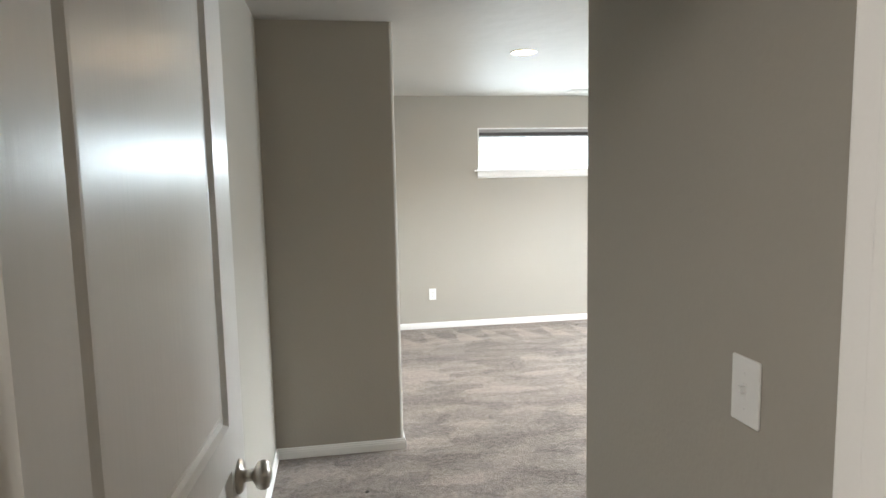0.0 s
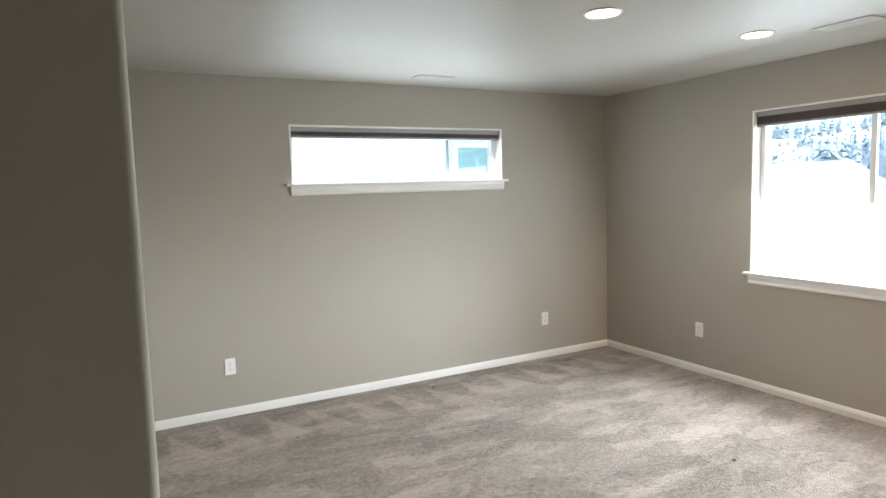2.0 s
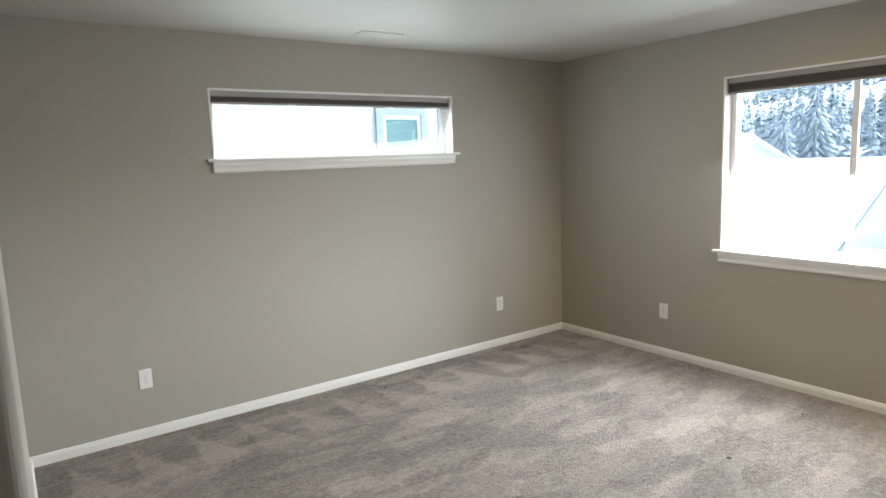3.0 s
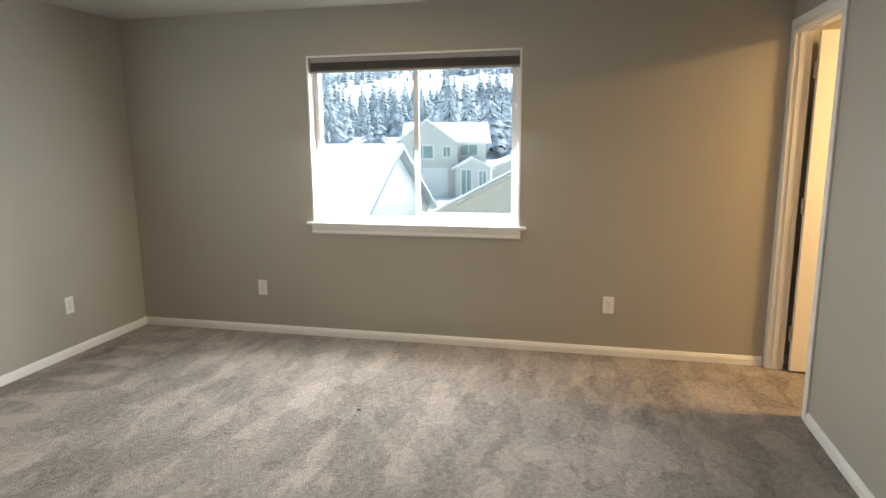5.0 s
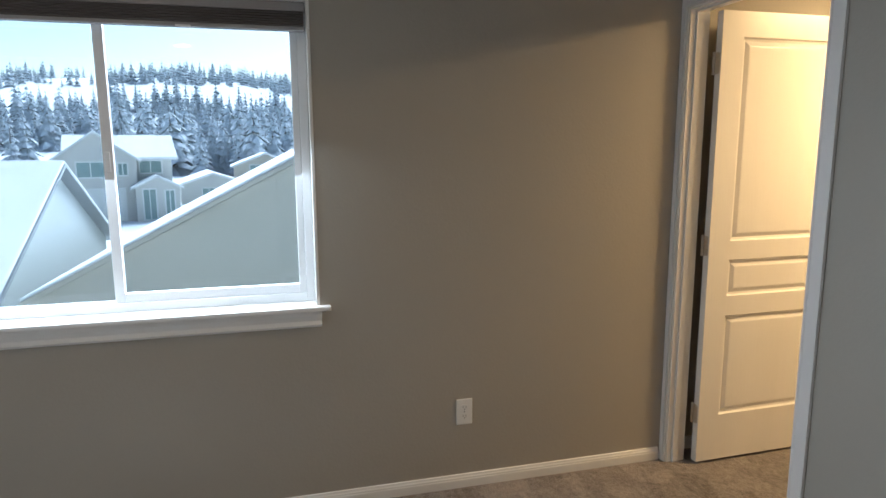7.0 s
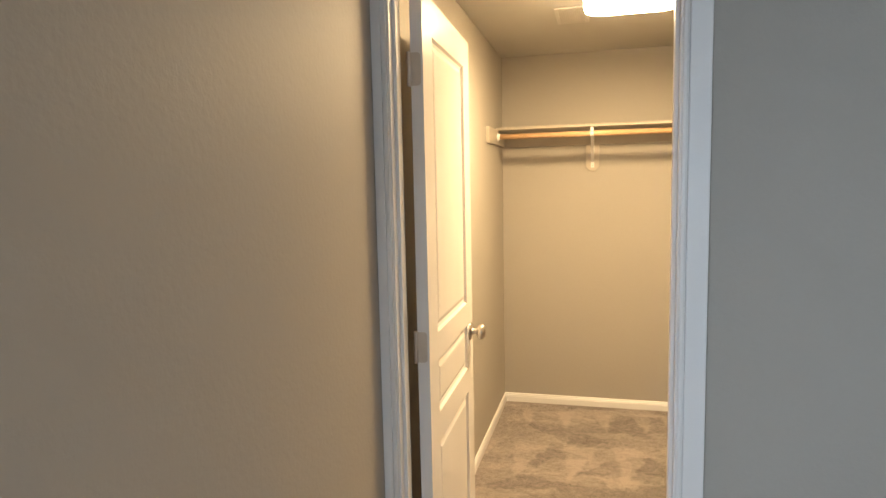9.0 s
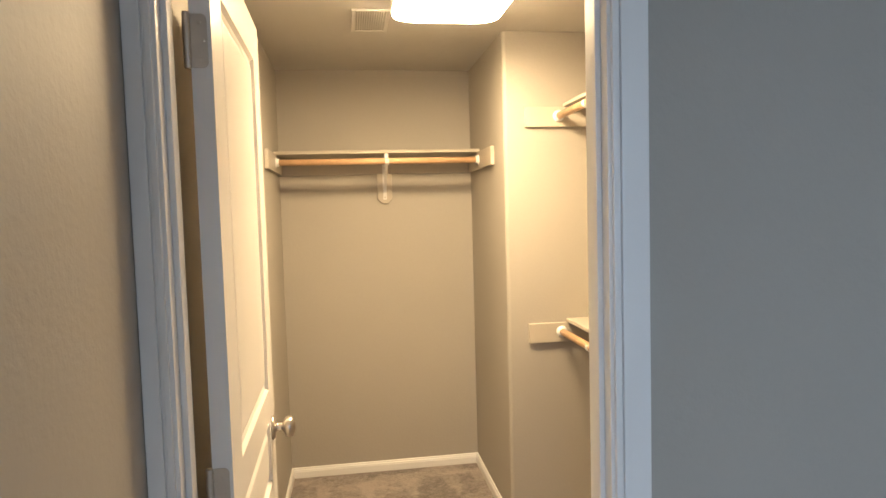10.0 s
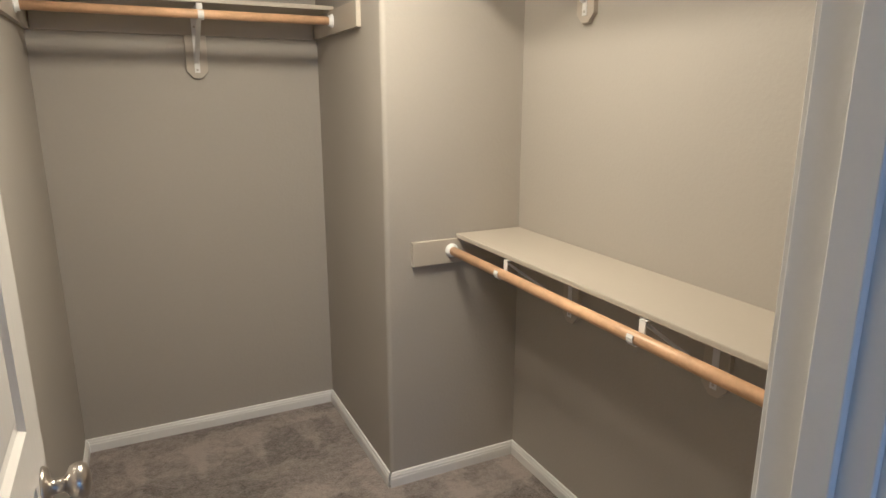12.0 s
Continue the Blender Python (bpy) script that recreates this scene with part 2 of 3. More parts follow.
def prism(bm, pts, z0, z1, mi=0):
    lo = [bm.verts.new((p[0], p[1], z0)) for p in pts]
    hi = [bm.verts.new((p[0], p[1], z1)) for p in pts]
    n = len(pts)
    for i in range(n):
        bm.faces.new((lo[i], lo[(i + 1) % n], hi[(i + 1) % n], hi[i])).material_index = mi
    bm.faces.new(list(reversed(lo))).material_index = mi
    bm.faces.new(hi).material_index = mi


def lathe(bm, profile, m, seg=24, mi=0):
    """Turns (radius, height) pairs round the local z axis, placed by the matrix m."""
    rings = []
    for r, h in profile:
        if r < 1e-6:
            rings.append([bm.verts.new(m @ Vector((0, 0, h)))])
        else:
            rings.append([bm.verts.new(m @ Vector((r * math.cos(2 * math.pi * k / seg), r * math.sin(2 * math.pi * k / seg), h))) for k in range(seg)])
    for a, b in zip(rings, rings[1:]):
        for k in range(seg):
            k2 = (k + 1) % seg
            if len(a) == 1 and len(b) == 1:
                continue
            if len(a) == 1:
                f = bm.faces.new((a[0], b[k], b[k2]))
            elif len(b) == 1:
                f = bm.faces.new((a[k], a[k2], b[0]))
            else:
                f = bm.faces.new((a[k], a[k2], b[k2], b[k]))
            f.material_index, f.smooth = mi, True


def sweep(bm, profile, p0, p1, out, mit0=0.0, mit1=0.0):
    """A moulding: profile of (proud, height) along a floor line, standing proud towards out; mit: how far its end runs on at full depth."""
    p0, p1, out = Vector((*p0, 0)), Vector((*p1, 0)), Vector((*out, 0))
    d = (p1 - p0).normalized()
    ends = []
    for p, s, k in ((p0, -1, mit0), (p1, 1, mit1)):
        ends.append([bm.verts.new(p + out * a + d * s * k * a + Vector((0, 0, h))) for a, h in profile])
    n = len(profile)
    for i in range(n):
        bm.faces.new((ends[0][i], ends[0][(i + 1) % n], ends[1][(i + 1) % n], ends[1][i]))
    bm.faces.new(ends[0])
    bm.faces.new(list(reversed(ends[1])))


def structure(ob, label, category=""):
    return tagged(ob, label, category, kind="structure")


def empty_thing(name, m=None):
    e = new(name)
    e.empty_display_size = 0.05
    if m is not None:
        e.matrix_world = m
    return e


# ---- the shell ----
H = 2.34
EX, NY, SY, CY = 4.205, 4.20, -0.382, -0.478
WX = 0.158

bm = bmesh.new()
cube(bm, -1.42, 4.36, -3.32, 4.36, -0.12, 0.0)
structure(put("floor", bm, CARPET), "grey-beige cut-pile carpet with vacuum and foot marks", "carpet")
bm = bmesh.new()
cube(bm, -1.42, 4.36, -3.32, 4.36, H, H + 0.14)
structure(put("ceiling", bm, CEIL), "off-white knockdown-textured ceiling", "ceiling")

# north wall with its high wide window
NX0, NX1, NZ0, NZ1 = 1.25, 3.045, 1.585, 2.022
structure(boxes("wall_north", WALL, [(0.04, NX0, NY, NY + 0.16, 0, H), (NX1, 4.36, NY, NY + 0.16, 0, H), (NX0, NX1, NY, NY + 0.16, 0, NZ0), (NX0, NX1, NY, NY + 0.16, NZ1, H)]), "greige painted wall with light orange-peel texture", "wall")
# east wall with its slider window
EY0, EY1, EZ0, EZ1 = 1.20, 2.705, 0.845, 2.027
structure(boxes("wall_east", WALL, [(EX, 4.36, SY - 0.11, EY0, 0, H), (EX, 4.36, EY1, NY, 0, H), (EX, 4.36, EY0, EY1, 0, EZ0), (EX, 4.36, EY0, EY1, EZ1, H)]), "greige painted wall with light orange-peel texture", "wall")

bm = bmesh.new()
prism(bm, round_plan([(-0.663, 1.375), (WX, 1.375), (WX, NY), (0.04, NY), (0.04, 1.495), (-0.663, 1.495)], {1: 0.022}), 0, H)
structure(put("wall_west", bm, WALL), "greige painted wall with a rounded outside corner", "wall")
structure(boxes("wall_entry_west", WALL, [(-0.663, -0.543, -1.50, 1.375, 0, H)]), "greige painted side wall of the entry", "wall")

DX0, DX1, DZ = 3.425, 4.176, 2.068
bm = bmesh.new()
prism(bm, round_plan([(0.514, -1.50), (0.514, SY), (DX0, SY), (DX0, CY), (0.624, CY), (0.624, -1.50)], {1: 0.022}), 0, H)
cube(bm, DX0, DX1, CY, SY, DZ, H)
cube(bm, DX1, EX, -0.476, SY, 0, H)
structure(put("wall_south", bm, WALL), "greige painted wall with the closet doorway", "wall")

IX0, IX1 = -0.466, 0.334
structure(boxes("wall_entry_south", WALL, [(-1.3, IX0, -1.61, -1.50, 0, H), (IX1, 1.3, -1.61, -1.50, 0, H), (IX0, IX1, -1.61, -1.50, DZ, H)]), "greige painted wall with the bedroom doorway", "wall")
structure(boxes("wall_hall", WALL, [(-1.42, -1.3, -3.2, -1.50, 0, H), (1.3, 1.42, -3.2, -1.50, 0, H), (-1.42, 1.42, -3.32, -3.2, 0, H)]), "greige painted hallway walls", "wall")

# closet walls, with the boxed-out corner
CXE, CYS, JX, JY, CXW = 4.266, -3.006, 3.165, -2.197, 2.60
structure(boxes("wall_closet_east", WALL, [(CXE, 4.36, CYS, CY, 0, H)]), "greige painted closet side wall", "wall")
structure(boxes("wall_closet_back", WALL, [(JX, 4.36, CYS - 0.12, CYS, 0, H)]), "greige painted closet back wall", "wall")
bm = bmesh.new()
prism(bm, round_plan([(CXW - 0.12, JY), (JX, JY), (JX, CYS - 0.12), (CXW - 0.12, CYS - 0.12)], {1: 0.018}), 0, H)
structure(put("wall_closet_box", bm, WALL), "greige boxed-out closet corner with a rounded edge", "wall")
structure(boxes("wall_closet_west", WALL, [(CXW - 0.12, CXW, JY, CY, 0, H)]), "greige painted closet wall behind the shelves", "wall")

# ---- baseboards ----
BASE = [(0, 0), (0.013, 0), (0.013, 0.036), (0.011, 0.040), (0.011, 0.046), (0.008, 0.050), (0.006, 0.058), (0, 0.060)]
bm = bmesh.new()
RUNS = [
    ((WX, NY), (EX, NY), (0, -1), -1, -1), ((EX, NY), (EX, -0.362), (-1, 0), -1, 0),
    ((0.520, SY), (3.368, SY), (0, 1), 1, 0), ((0.514, -1.485), (0.514, SY - 0.006), (-1, 0), 0, 1),
    ((WX, 1.381), (WX, NY), (1, 0), 1, -1), ((-0.543, 1.375), (WX - 0.006, 1.375), (0, -1), -1, 1), ((-0.543, -1.485), (-0.543, 1.375), (1, 0), 0, -1),
    ((CXE, CYS), (CXE, CY), (-1, 0), -1, 0), ((JX, CYS), (CXE, CYS), (0, 1), -1, -1), ((JX, CYS), (JX, JY - 0.006), (1, 0), -1, 1),
    ((CXW, JY), (JX - 0.006, JY), (0, 1), -1, 1), ((CXW, JY), (CXW, CY), (1, 0), -1, -1), ((CXW, CY), (3.36, CY), (0, -1), -1, 0),
]
for p0, p1, o, a, b in RUNS:
    sweep(bm, BASE, p0, p1, o, a, b)
structure(put("baseboard", bm, TRIM), "white painted low baseboard with a stepped top", "baseboard")


# ---- door frames ----
def door_frame(name, x0, x1, ya, yb, ztop, stop_y, label, sides):
    """Jambs, stops and moulded casings of a doorway in a wall between ya and yb (ya the lower)."""
    bm = bmesh.new()
    t = 0.018
    cube(bm, x0, x0 + t, ya - 0.001, yb + 0.001, 0, ztop)
    cube(bm, x1 - t, x1, ya - 0.001 if sides != "tight" else stop_y - 0.053, yb + 0.001, 0, ztop)
    cube(bm, x0 + t, x1 - t, ya - 0.001, yb + 0.001, ztop - t, ztop)
    for a, b in ((x0 + t, x0 + t + 0.010), (x1 - t - 0.010, x1 - t)):
        cube(bm, a, b, stop_y - 0.016, stop_y + 0.016, 0, ztop - t)
    cube(bm, x0 + t + 0.01, x1 - t - 0.01, stop_y - 0.016, stop_y + 0.016, ztop - t - 0.010, ztop - t)
    steps = ((0.0, 0.010, 0.0095), (0.010, 0.014, 0.0065), (0.014, 0.063, 0.0125))
    for y, s in ((yb, 1), (ya, -1)):
        for u0, u1, d in steps:
            y0, y1 = sorted((y + s * 0.0006, y + s * d))
            r = 0.005
            lw = max(x0 + r - u1 + 0.007, x0 - 0.2)
            if sides == "tight" and s == -1:
                pass
            elif sides != "tight":
                cube(bm, x1 - r + u0 - 0.007, x1 - r + u1 - 0.007, y0, y1, 0, ztop + u1 - 0.012)
            else:
                cube(bm, min(x1 - r + u0 - 0.007, EX - 0.002), min(x1 - r + u1 - 0.007, EX - 0.001), y0, y1, 0, ztop + u1 - 0.012)
            cube(bm, lw, x0 + r - u0 + 0.007, y0, y1, 0, ztop + u1 - 0.012)
            cube(bm, x0 + r - u0 + 0.007, min(x1 - r + u0 - 0.007, EX - 0.002), y0, y1, ztop + u0 - 0.012, ztop + u1 - 0.012)
    return structure(put(name, bm, TRIM, bevel=0.0015), label, "door frame")


door_frame("trim_closet_doorway", DX0, DX1, CY, SY, DZ, -0.424, "white painted door casing and jamb round the closet doorway", "tight")
door_frame("trim_entry_doorway", IX0, IX1, -1.61, -1.50, DZ, -1.555, "white painted door casing and jamb round the bedroom doorway", "open")


# ---- panel doors ----
def panel_door(name, width, hinge, turn, label, hand):
    """A moulded three-panel door, hung on its hinge line at z; local x runs from the hinge to the lock edge, the thickness on local hand side."""
    m = pose(hinge[0], hinge[1], 0.014, 0, 0, turn)
    e = empty_thing(name, m)
    T, Z = 0.035, 2.03
    bm = bmesh.new()
    st = 0.112
    panels = ((0.222, 0.700), (0.792, 0.960), (1.045, 1.925))
    y0, y1 = (0.0, T) if hand > 0 else (-T, 0.0)
    xs = (0.002, st, width - st, width - 0.002)
    zs = [0.0]
    for a, b in panels:
        zs += [a, b]
    zs.append(Z)
    for x0, x1 in ((xs[0], xs[1]), (xs[2], xs[3])):
        cube(bm, x0, x1, y0, y1, 0, Z)
    for i in range(0, len(zs), 2):
        cube(bm, xs[1], xs[2], y0, y1, zs[i], zs[i + 1])
    for a, b in panels:
        for yf, s in ((y0, 1), (y1, -1)):
            # sunk moulding, then the raised field
            loops = ((0.0, 0.0), (0.006, 0.009), (0.016, 0.012), (0.034, 0.004), (0.040, 0.0035))
            rings = []
            for ins, dep in loops:
                y = yf + s * dep
                rings.append([bm.verts.new(p) for p in ((xs[1] + ins, y, a + ins), (xs[2] - ins, y, a + ins), (xs[2] - ins, y, b - ins), (xs[1] + ins, y, b - ins))])
            for q, r in zip(rings, rings[1:]):
                for k in range(4):
                    bm.faces.new((q[k], q[(k + 1) % 4], r[(k + 1) % 4], r[k]))
            bm.faces.new(rings[-1])
    leaf = put("leaf", bm, DOORP, e)
    knob_z, kx = 0.925, width - 0.062
    bm = bmesh.new()
    for s, y in ((-1, y0), (1, y1)):
        mm = Matrix.Translation((kx, y, knob_z)) @ Matrix.Rotation(radians(-90 * s), 4, "X")
        lathe(bm, [(0, 0), (0.033, 0), (0.033, 0.003), (0.029, 0.008), (0.014, 0.010), (0.0115, 0.014), (0.0115, 0.027), (0.016, 0.031), (0.025, 0.036), (0.0285, 0.044), (0.0285, 0.051), (0.024, 0.058), (0.012, 0.062), (0, 0.063)], mm)
    tagged(put("knob", bm, NICKEL, e), "brushed nickel round door knob")
    bm = bmesh.new()
    cube(bm, width - 0.0025, width - 0.0008, y0 + 0.006, y1 - 0.006, knob_z - 0.03, knob_z + 0.03)
    put("latch_plate", bm, NICKEL, e)
    for hz in (0.232, 1.026, 1.816):
        bm = bmesh.new()
        yb = 0.004 if hand < 0 else -0.004
        lathe(bm, [(0, -0.047), (0.006, -0.047), (0.0065, -0.044), (0.0065, 0.044), (0.006, 0.047), (0, 0.047)], Matrix.Translation((-0.003, yb, hz)), 12)
        # the leaf on the door's edge, with its screws
        ya, yc = sorted((yb, (1 if hand > 0 else -1) * 0.029))
        pts = round_plan([(ya, hz - 0.045), (yc, hz - 0.045), (yc, hz + 0.045), (ya, hz + 0.045)], {1: 0.010, 2: 0.010} if hand > 0 else {0: 0.010, 3: 0.010})
        for xa in (-0.0006,):
            lo = [bm.verts.new((xa, p[0], p[1])) for p in pts]
            hi = [bm.verts.new((xa + 0.0024, p[0], p[1])) for p in pts]
            bm.faces.new(lo)
            bm.faces.new(list(reversed(hi)))
            for k in range(len(pts)):
                bm.faces.new((lo[k], lo[(k + 1) % len(pts)], hi[(k + 1) % len(pts)], hi[k]))
        for dz in (-0.03, 0.0, 0.03):
            yy = (0.017 if dz else 0.022) * (1 if hand > 0 else -1)
            lathe(bm, [(0.0042, -0.0012), (0.003, 0.0002), (0, 0.0)], Matrix.Translation((-0.0006, yy, hz + dz)) @ Matrix.Rotation(radians(-90), 4, "Y"), 10)
        tagged(put("hinge", bm, BRONZE, e), "worn metal butt hinge")
    return tagged(e, label, "door")


panel_door("closet_door", 0.695, (4.1365, -0.498), -88.8, "white moulded three-panel door with nickel knob, standing open", -1)
panel_door("bedroom_door", 0.757, (-0.4455, -1.496), 86.5, "white moulded three-panel door with nickel knob, standing open", -1)

# ---- windows ----
def window(name, w, z0, z1, m, slider, label):
    """A vinyl window in an opening: local x across, local y outward from the room's wall face, z up."""
    e = empty_thing(name, m)
    structure(e, label, "window")
    bm = bmesh.new()
    t = 0.012
    for a, b, c, d in ((0, t, z0, z1), (w - t, w, z0, z1), (t, w - t, z1 - t, z1)):
        cube(bm, a, b, -0.004, 0.100, c, d)
    put("liner", bm, TRIM, e, bevel=0.001)
    bm = bmesh.new()
    cube(bm, 0.0, w, -0.002, 0.100, z0, z0 + 0.020)
    cube(bm, -0.042, w + 0.042, -0.036, -0.002, z0, z0 + 0.020)
    tagged(put("sill", bm, TRIM, e, bevel=0.005, ), "white painted window stool")
    bm = bmesh.new()
    pts = [(-0.0005, 0.0), (-0.0005, -0.066), (-0.010, -0.066), (-0.017, -0.056), (-0.013, -0.04), (-0.019, -0.018), (-0.019, 0.0)]
    lo = [bm.verts.new((-0.004 - 0.3 * max(p[0] * -1 - 0.012, 0), p[0], z0 + p[1])) for p in pts]
    hi = [bm.verts.new((w + 0.004 + 0.3 * max(p[0] * -1 - 0.012, 0), p[0], z0 + p[1])) for p in pts]
    bm.faces.new(lo)
    bm.faces.new(list(reversed(hi)))
    for k in range(len(pts)):
        bm.faces.new((lo[k], lo[(k + 1) % len(pts)], hi[(k + 1) % len(pts)], hi[k]))
    tagged(put("apron", bm, TRIM, e), "white moulded apron under the stool")
    a, b, c, d = t, w - t, z0 + 0.020, z1 - t
    bm = bmesh.new()
    f = 0.034
    for q in ((a, a + f, c, d), (b - f, b, c, d), (a + f, b - f, c, c + f), (a + f, b - f, d - f, d)):
        cube(bm, q[0], q[1], 0.084, 0.150, q[2], q[3])
    put("frame", bm, VINYL, e, bevel=0.003)
    if slider:
        mid = w / 2 + slider
        bm = bmesh.new()
        s = 0.036
        for q in ((mid - s, mid, c + f, d - f), (b - f - s * 0.75, b - f, c + f, d - f), (mid, b - f - s * 0.75, c + f, c + f + s), (mid, b - f - s * 0.75, d - f - s, d - f)):
            cube(bm, q[0], q[1], 0.094, 0.120, q[2], q[3])
        put("sash", bm, VINYL, e, bevel=0.003)
        bm = bmesh.new()
        cube(bm, mid - 0.012, b - f - 0.01, 0.105, 0.109, c + f + 0.01, d - f - 0.01)
        g = put("pane", bm, GLASS, e)
        g.visible_shadow = False
        bm = bmesh.new()
        cube(bm, a + f - 0.006, mid - 0.006, 0.130, 0.134, c + f - 0.006, d - f + 0.006)
        g = put("pane", bm, GLASS, e)
        g.visible_shadow = False
        bm = bmesh.new()
        cube(bm, mid - 0.026, mid - 0.010, 0.086, 0.094, (c + d) / 2 - 0.045, (c + d) / 2 + 0.03)
        put("latch", bm, VINYL, e, bevel=0.002)
    else:
        bm = bmesh.new()
        cube(bm, a + f - 0.006, b - f + 0.006, 0.118, 0.122, c + f - 0.006, d - f + 0.006)
        g = put("pane", bm, GLASS, e)
        g.visible_shadow = False
    return e


window("window_1", NX1 - NX0, NZ0, NZ1, pose(NX0, NY, 0), 0, "wide white vinyl picture window high in the wall")
window("window_2", EY1 - EY0, EZ0, EZ1, pose(EX, EY1, 0, 0, 0, -90), 0.03, "white vinyl sliding window with a painted stool")


def cell_shade(name, w, ztop, drop, m, folds):
    """A raised cellular shade: head rail, a stack of folded cloth and a bottom rail with its grip."""
    e = empty_thing(name, m)
    bm = bmesh.new()
    cube(bm, 0.004, w - 0.004, 0.020, 0.066, ztop - 0.034, ztop)
    put("head_rail", bm, SHADE_RAIL, e, bevel=0.004)
    bm = bmesh.new()
    z = ztop - 0.034
    h = (drop - 0.034 - 0.014) / folds
    pts = []
    for i in range(folds):
        pts += [(0.026, z - i * h), (0.019, z - (i + 0.5) * h)]
    pts.append((0.026, z - folds * h))
    back = [(0.060 + (0.026 - p[0]), p[1]) for p in reversed(pts)]
    ring = pts + back
    lo = [bm.verts.new((0.008, p[0], p[1])) for p in ring]
    hi = [bm.verts.new((w - 0.008, p[0], p[1])) for p in ring]
    bm.faces.new(lo)
    bm.faces.new(list(reversed(hi)))
    for k in range(len(ring)):
        bm.faces.new((lo[k], lo[(k + 1) % len(ring)], hi[(k + 1) % len(ring)], hi[k]))
    put("folded_cloth", bm, SHADE, e)
    bm = bmesh.new()
    zb = ztop - drop
    cube(bm, 0.007, w - 0.007, 0.022, 0.062, zb, zb + 0.014)
    put("bottom_rail", bm, SHADE_RAIL, e, bevel=0.003)
    for x in (w * 0.29, w * 0.71):
        bm = bmesh.new()
        cube(bm, x - 0.026, x + 0.026, 0.014, 0.022, zb - 0.004, zb + 0.004)
        tagged(put("grip", bm, PLASTIC, e, bevel=0.002), "clear-white finger grip")
    return tagged(e, "dark grey cellular shade drawn up under the window head", "window shade")


cell_shade("window_shade", NX1 - NX0 - 0.024, NZ1 - 0.012, 0.078, pose(NX0 + 0.012, NY, 0), 4)
cell_shade("window_shade", EY1 - EY0 - 0.024, EZ1 - 0.012, 0.102, pose(EX, EY1 - 0.012, 0, 0, 0, -90), 6)


# ---- outlets and switch ----
def wall_plate(name, m, toggle, label):
    """A wall plate: local x across, y out of the wall, z up, origin at its middle."""
    e = empty_thing(name, m)
    bm = bmesh.new()
    cube(bm, -0.036, 0.036, 0, 0.006, -0.058, 0.058)
    put("plate", bm, PLASTIC, e, bevel=0.004, )
    bm = bmesh.new()
    if toggle:
        cube(bm, -0.006, 0.006, 0.006, 0.0068, -0.013, 0.013, 0)
        cube(bm, -0.0045, 0.0045, 0.006, 0.017, -0.001, 0.009, 0)
        for z in (-0.030, 0.030):
            lathe(bm, [(0.0032, 0.006), (0.002, 0.0072), (0, 0.0072)], Matrix.Translation((0, 0, z)) @ Matrix.Rotation(radians(-90), 4, "X"), 8)
        put("toggle", bm, [PLASTIC, SLOT], e)
    else:
        for z in (-0.0195, 0.0195):
            pts = round_plan([(-0.017, z - 0.014), (0.017, z - 0.014), (0.017, z + 0.014), (-0.017, z + 0.014)], {0: 0.009, 1: 0.009, 2: 0.009, 3: 0.009})
            lo = [bm.verts.new((p[0], 0.006, p[1])) for p in pts]
            hi = [bm.verts.new((p[0], 0.0078, p[1])) for p in pts]
            bm.faces.new(hi)
            for k in range(len(pts)):
                bm.faces.new((lo[k], lo[(k + 1) % len(pts)], hi[(k + 1) % len(pts)], hi[k]))
            for x in (-0.0065, 0.0065):
                cube(bm, x - 0.001, x + 0.001, 0.0078, 0.0081, z - 0.001, z + 0.007, 1)
            cube(bm, -0.002, 0.002, 0.0078, 0.0081, z - 0.009, z - 0.005, 1)
        lathe(bm, [(0.003, 0.006), (0.002, 0.0074), (0, 0.0074)], Matrix.Rotation(radians(-90), 4, "X"), 8, 1)
        put("receptacle", bm, [PLASTIC, SLOT], e)
    return tagged(e, label, "switch" if toggle else "outlet", "" if toggle else "wall outlets")


OUT = "white duplex wall outlet low on the greige wall"
o1 = wall_plate("wall_outlet", pose(0.756, NY, 0.353, 0, 0, 180), False, OUT)
for m in (pose(3.468, NY, 0.353, 0, 0, 180), pose(EX, 3.145, 0.351, 0, 0, 90), pose(EX, 0.603, 0.349, 0, 0, 90)):
    copy_thing(o1, m)
wall_plate("light_switch", pose(0.514, -1.091, 1.139, 0, 0, 90), True, "white single toggle light switch by the doorway")


# ---- ceiling fixtures ----
def downlight(m):
    e = empty_thing("recessed_light", m)
    bm = bmesh.new()
    lathe(bm, [(0.092, 0.0), (0.092, -0.004), (0.086, -0.008), (0.078, -0.008), (0.074, -0.003), (0.074, 0.0)], Matrix.Identity(4), 40)
    put("trim_ring", bm, PLASTIC, e)
    bm = bmesh.new()
    lathe(bm, [(0.074, -0.0015), (0.05, -0.0025), (0, -0.003)], Matrix.Identity(4), 40)
    tagged(put("lens", bm, DOWNGLOW, e), "warm glowing round lens")
    return tagged(e, "round white recessed ceiling light, switched on", "ceiling light", "recessed ceiling lights")


dl = downlight(pose(1.09, 2.08, H))
for x in (2.21, 3.33):
    copy_thing(dl, pose(x, 2.06, H))


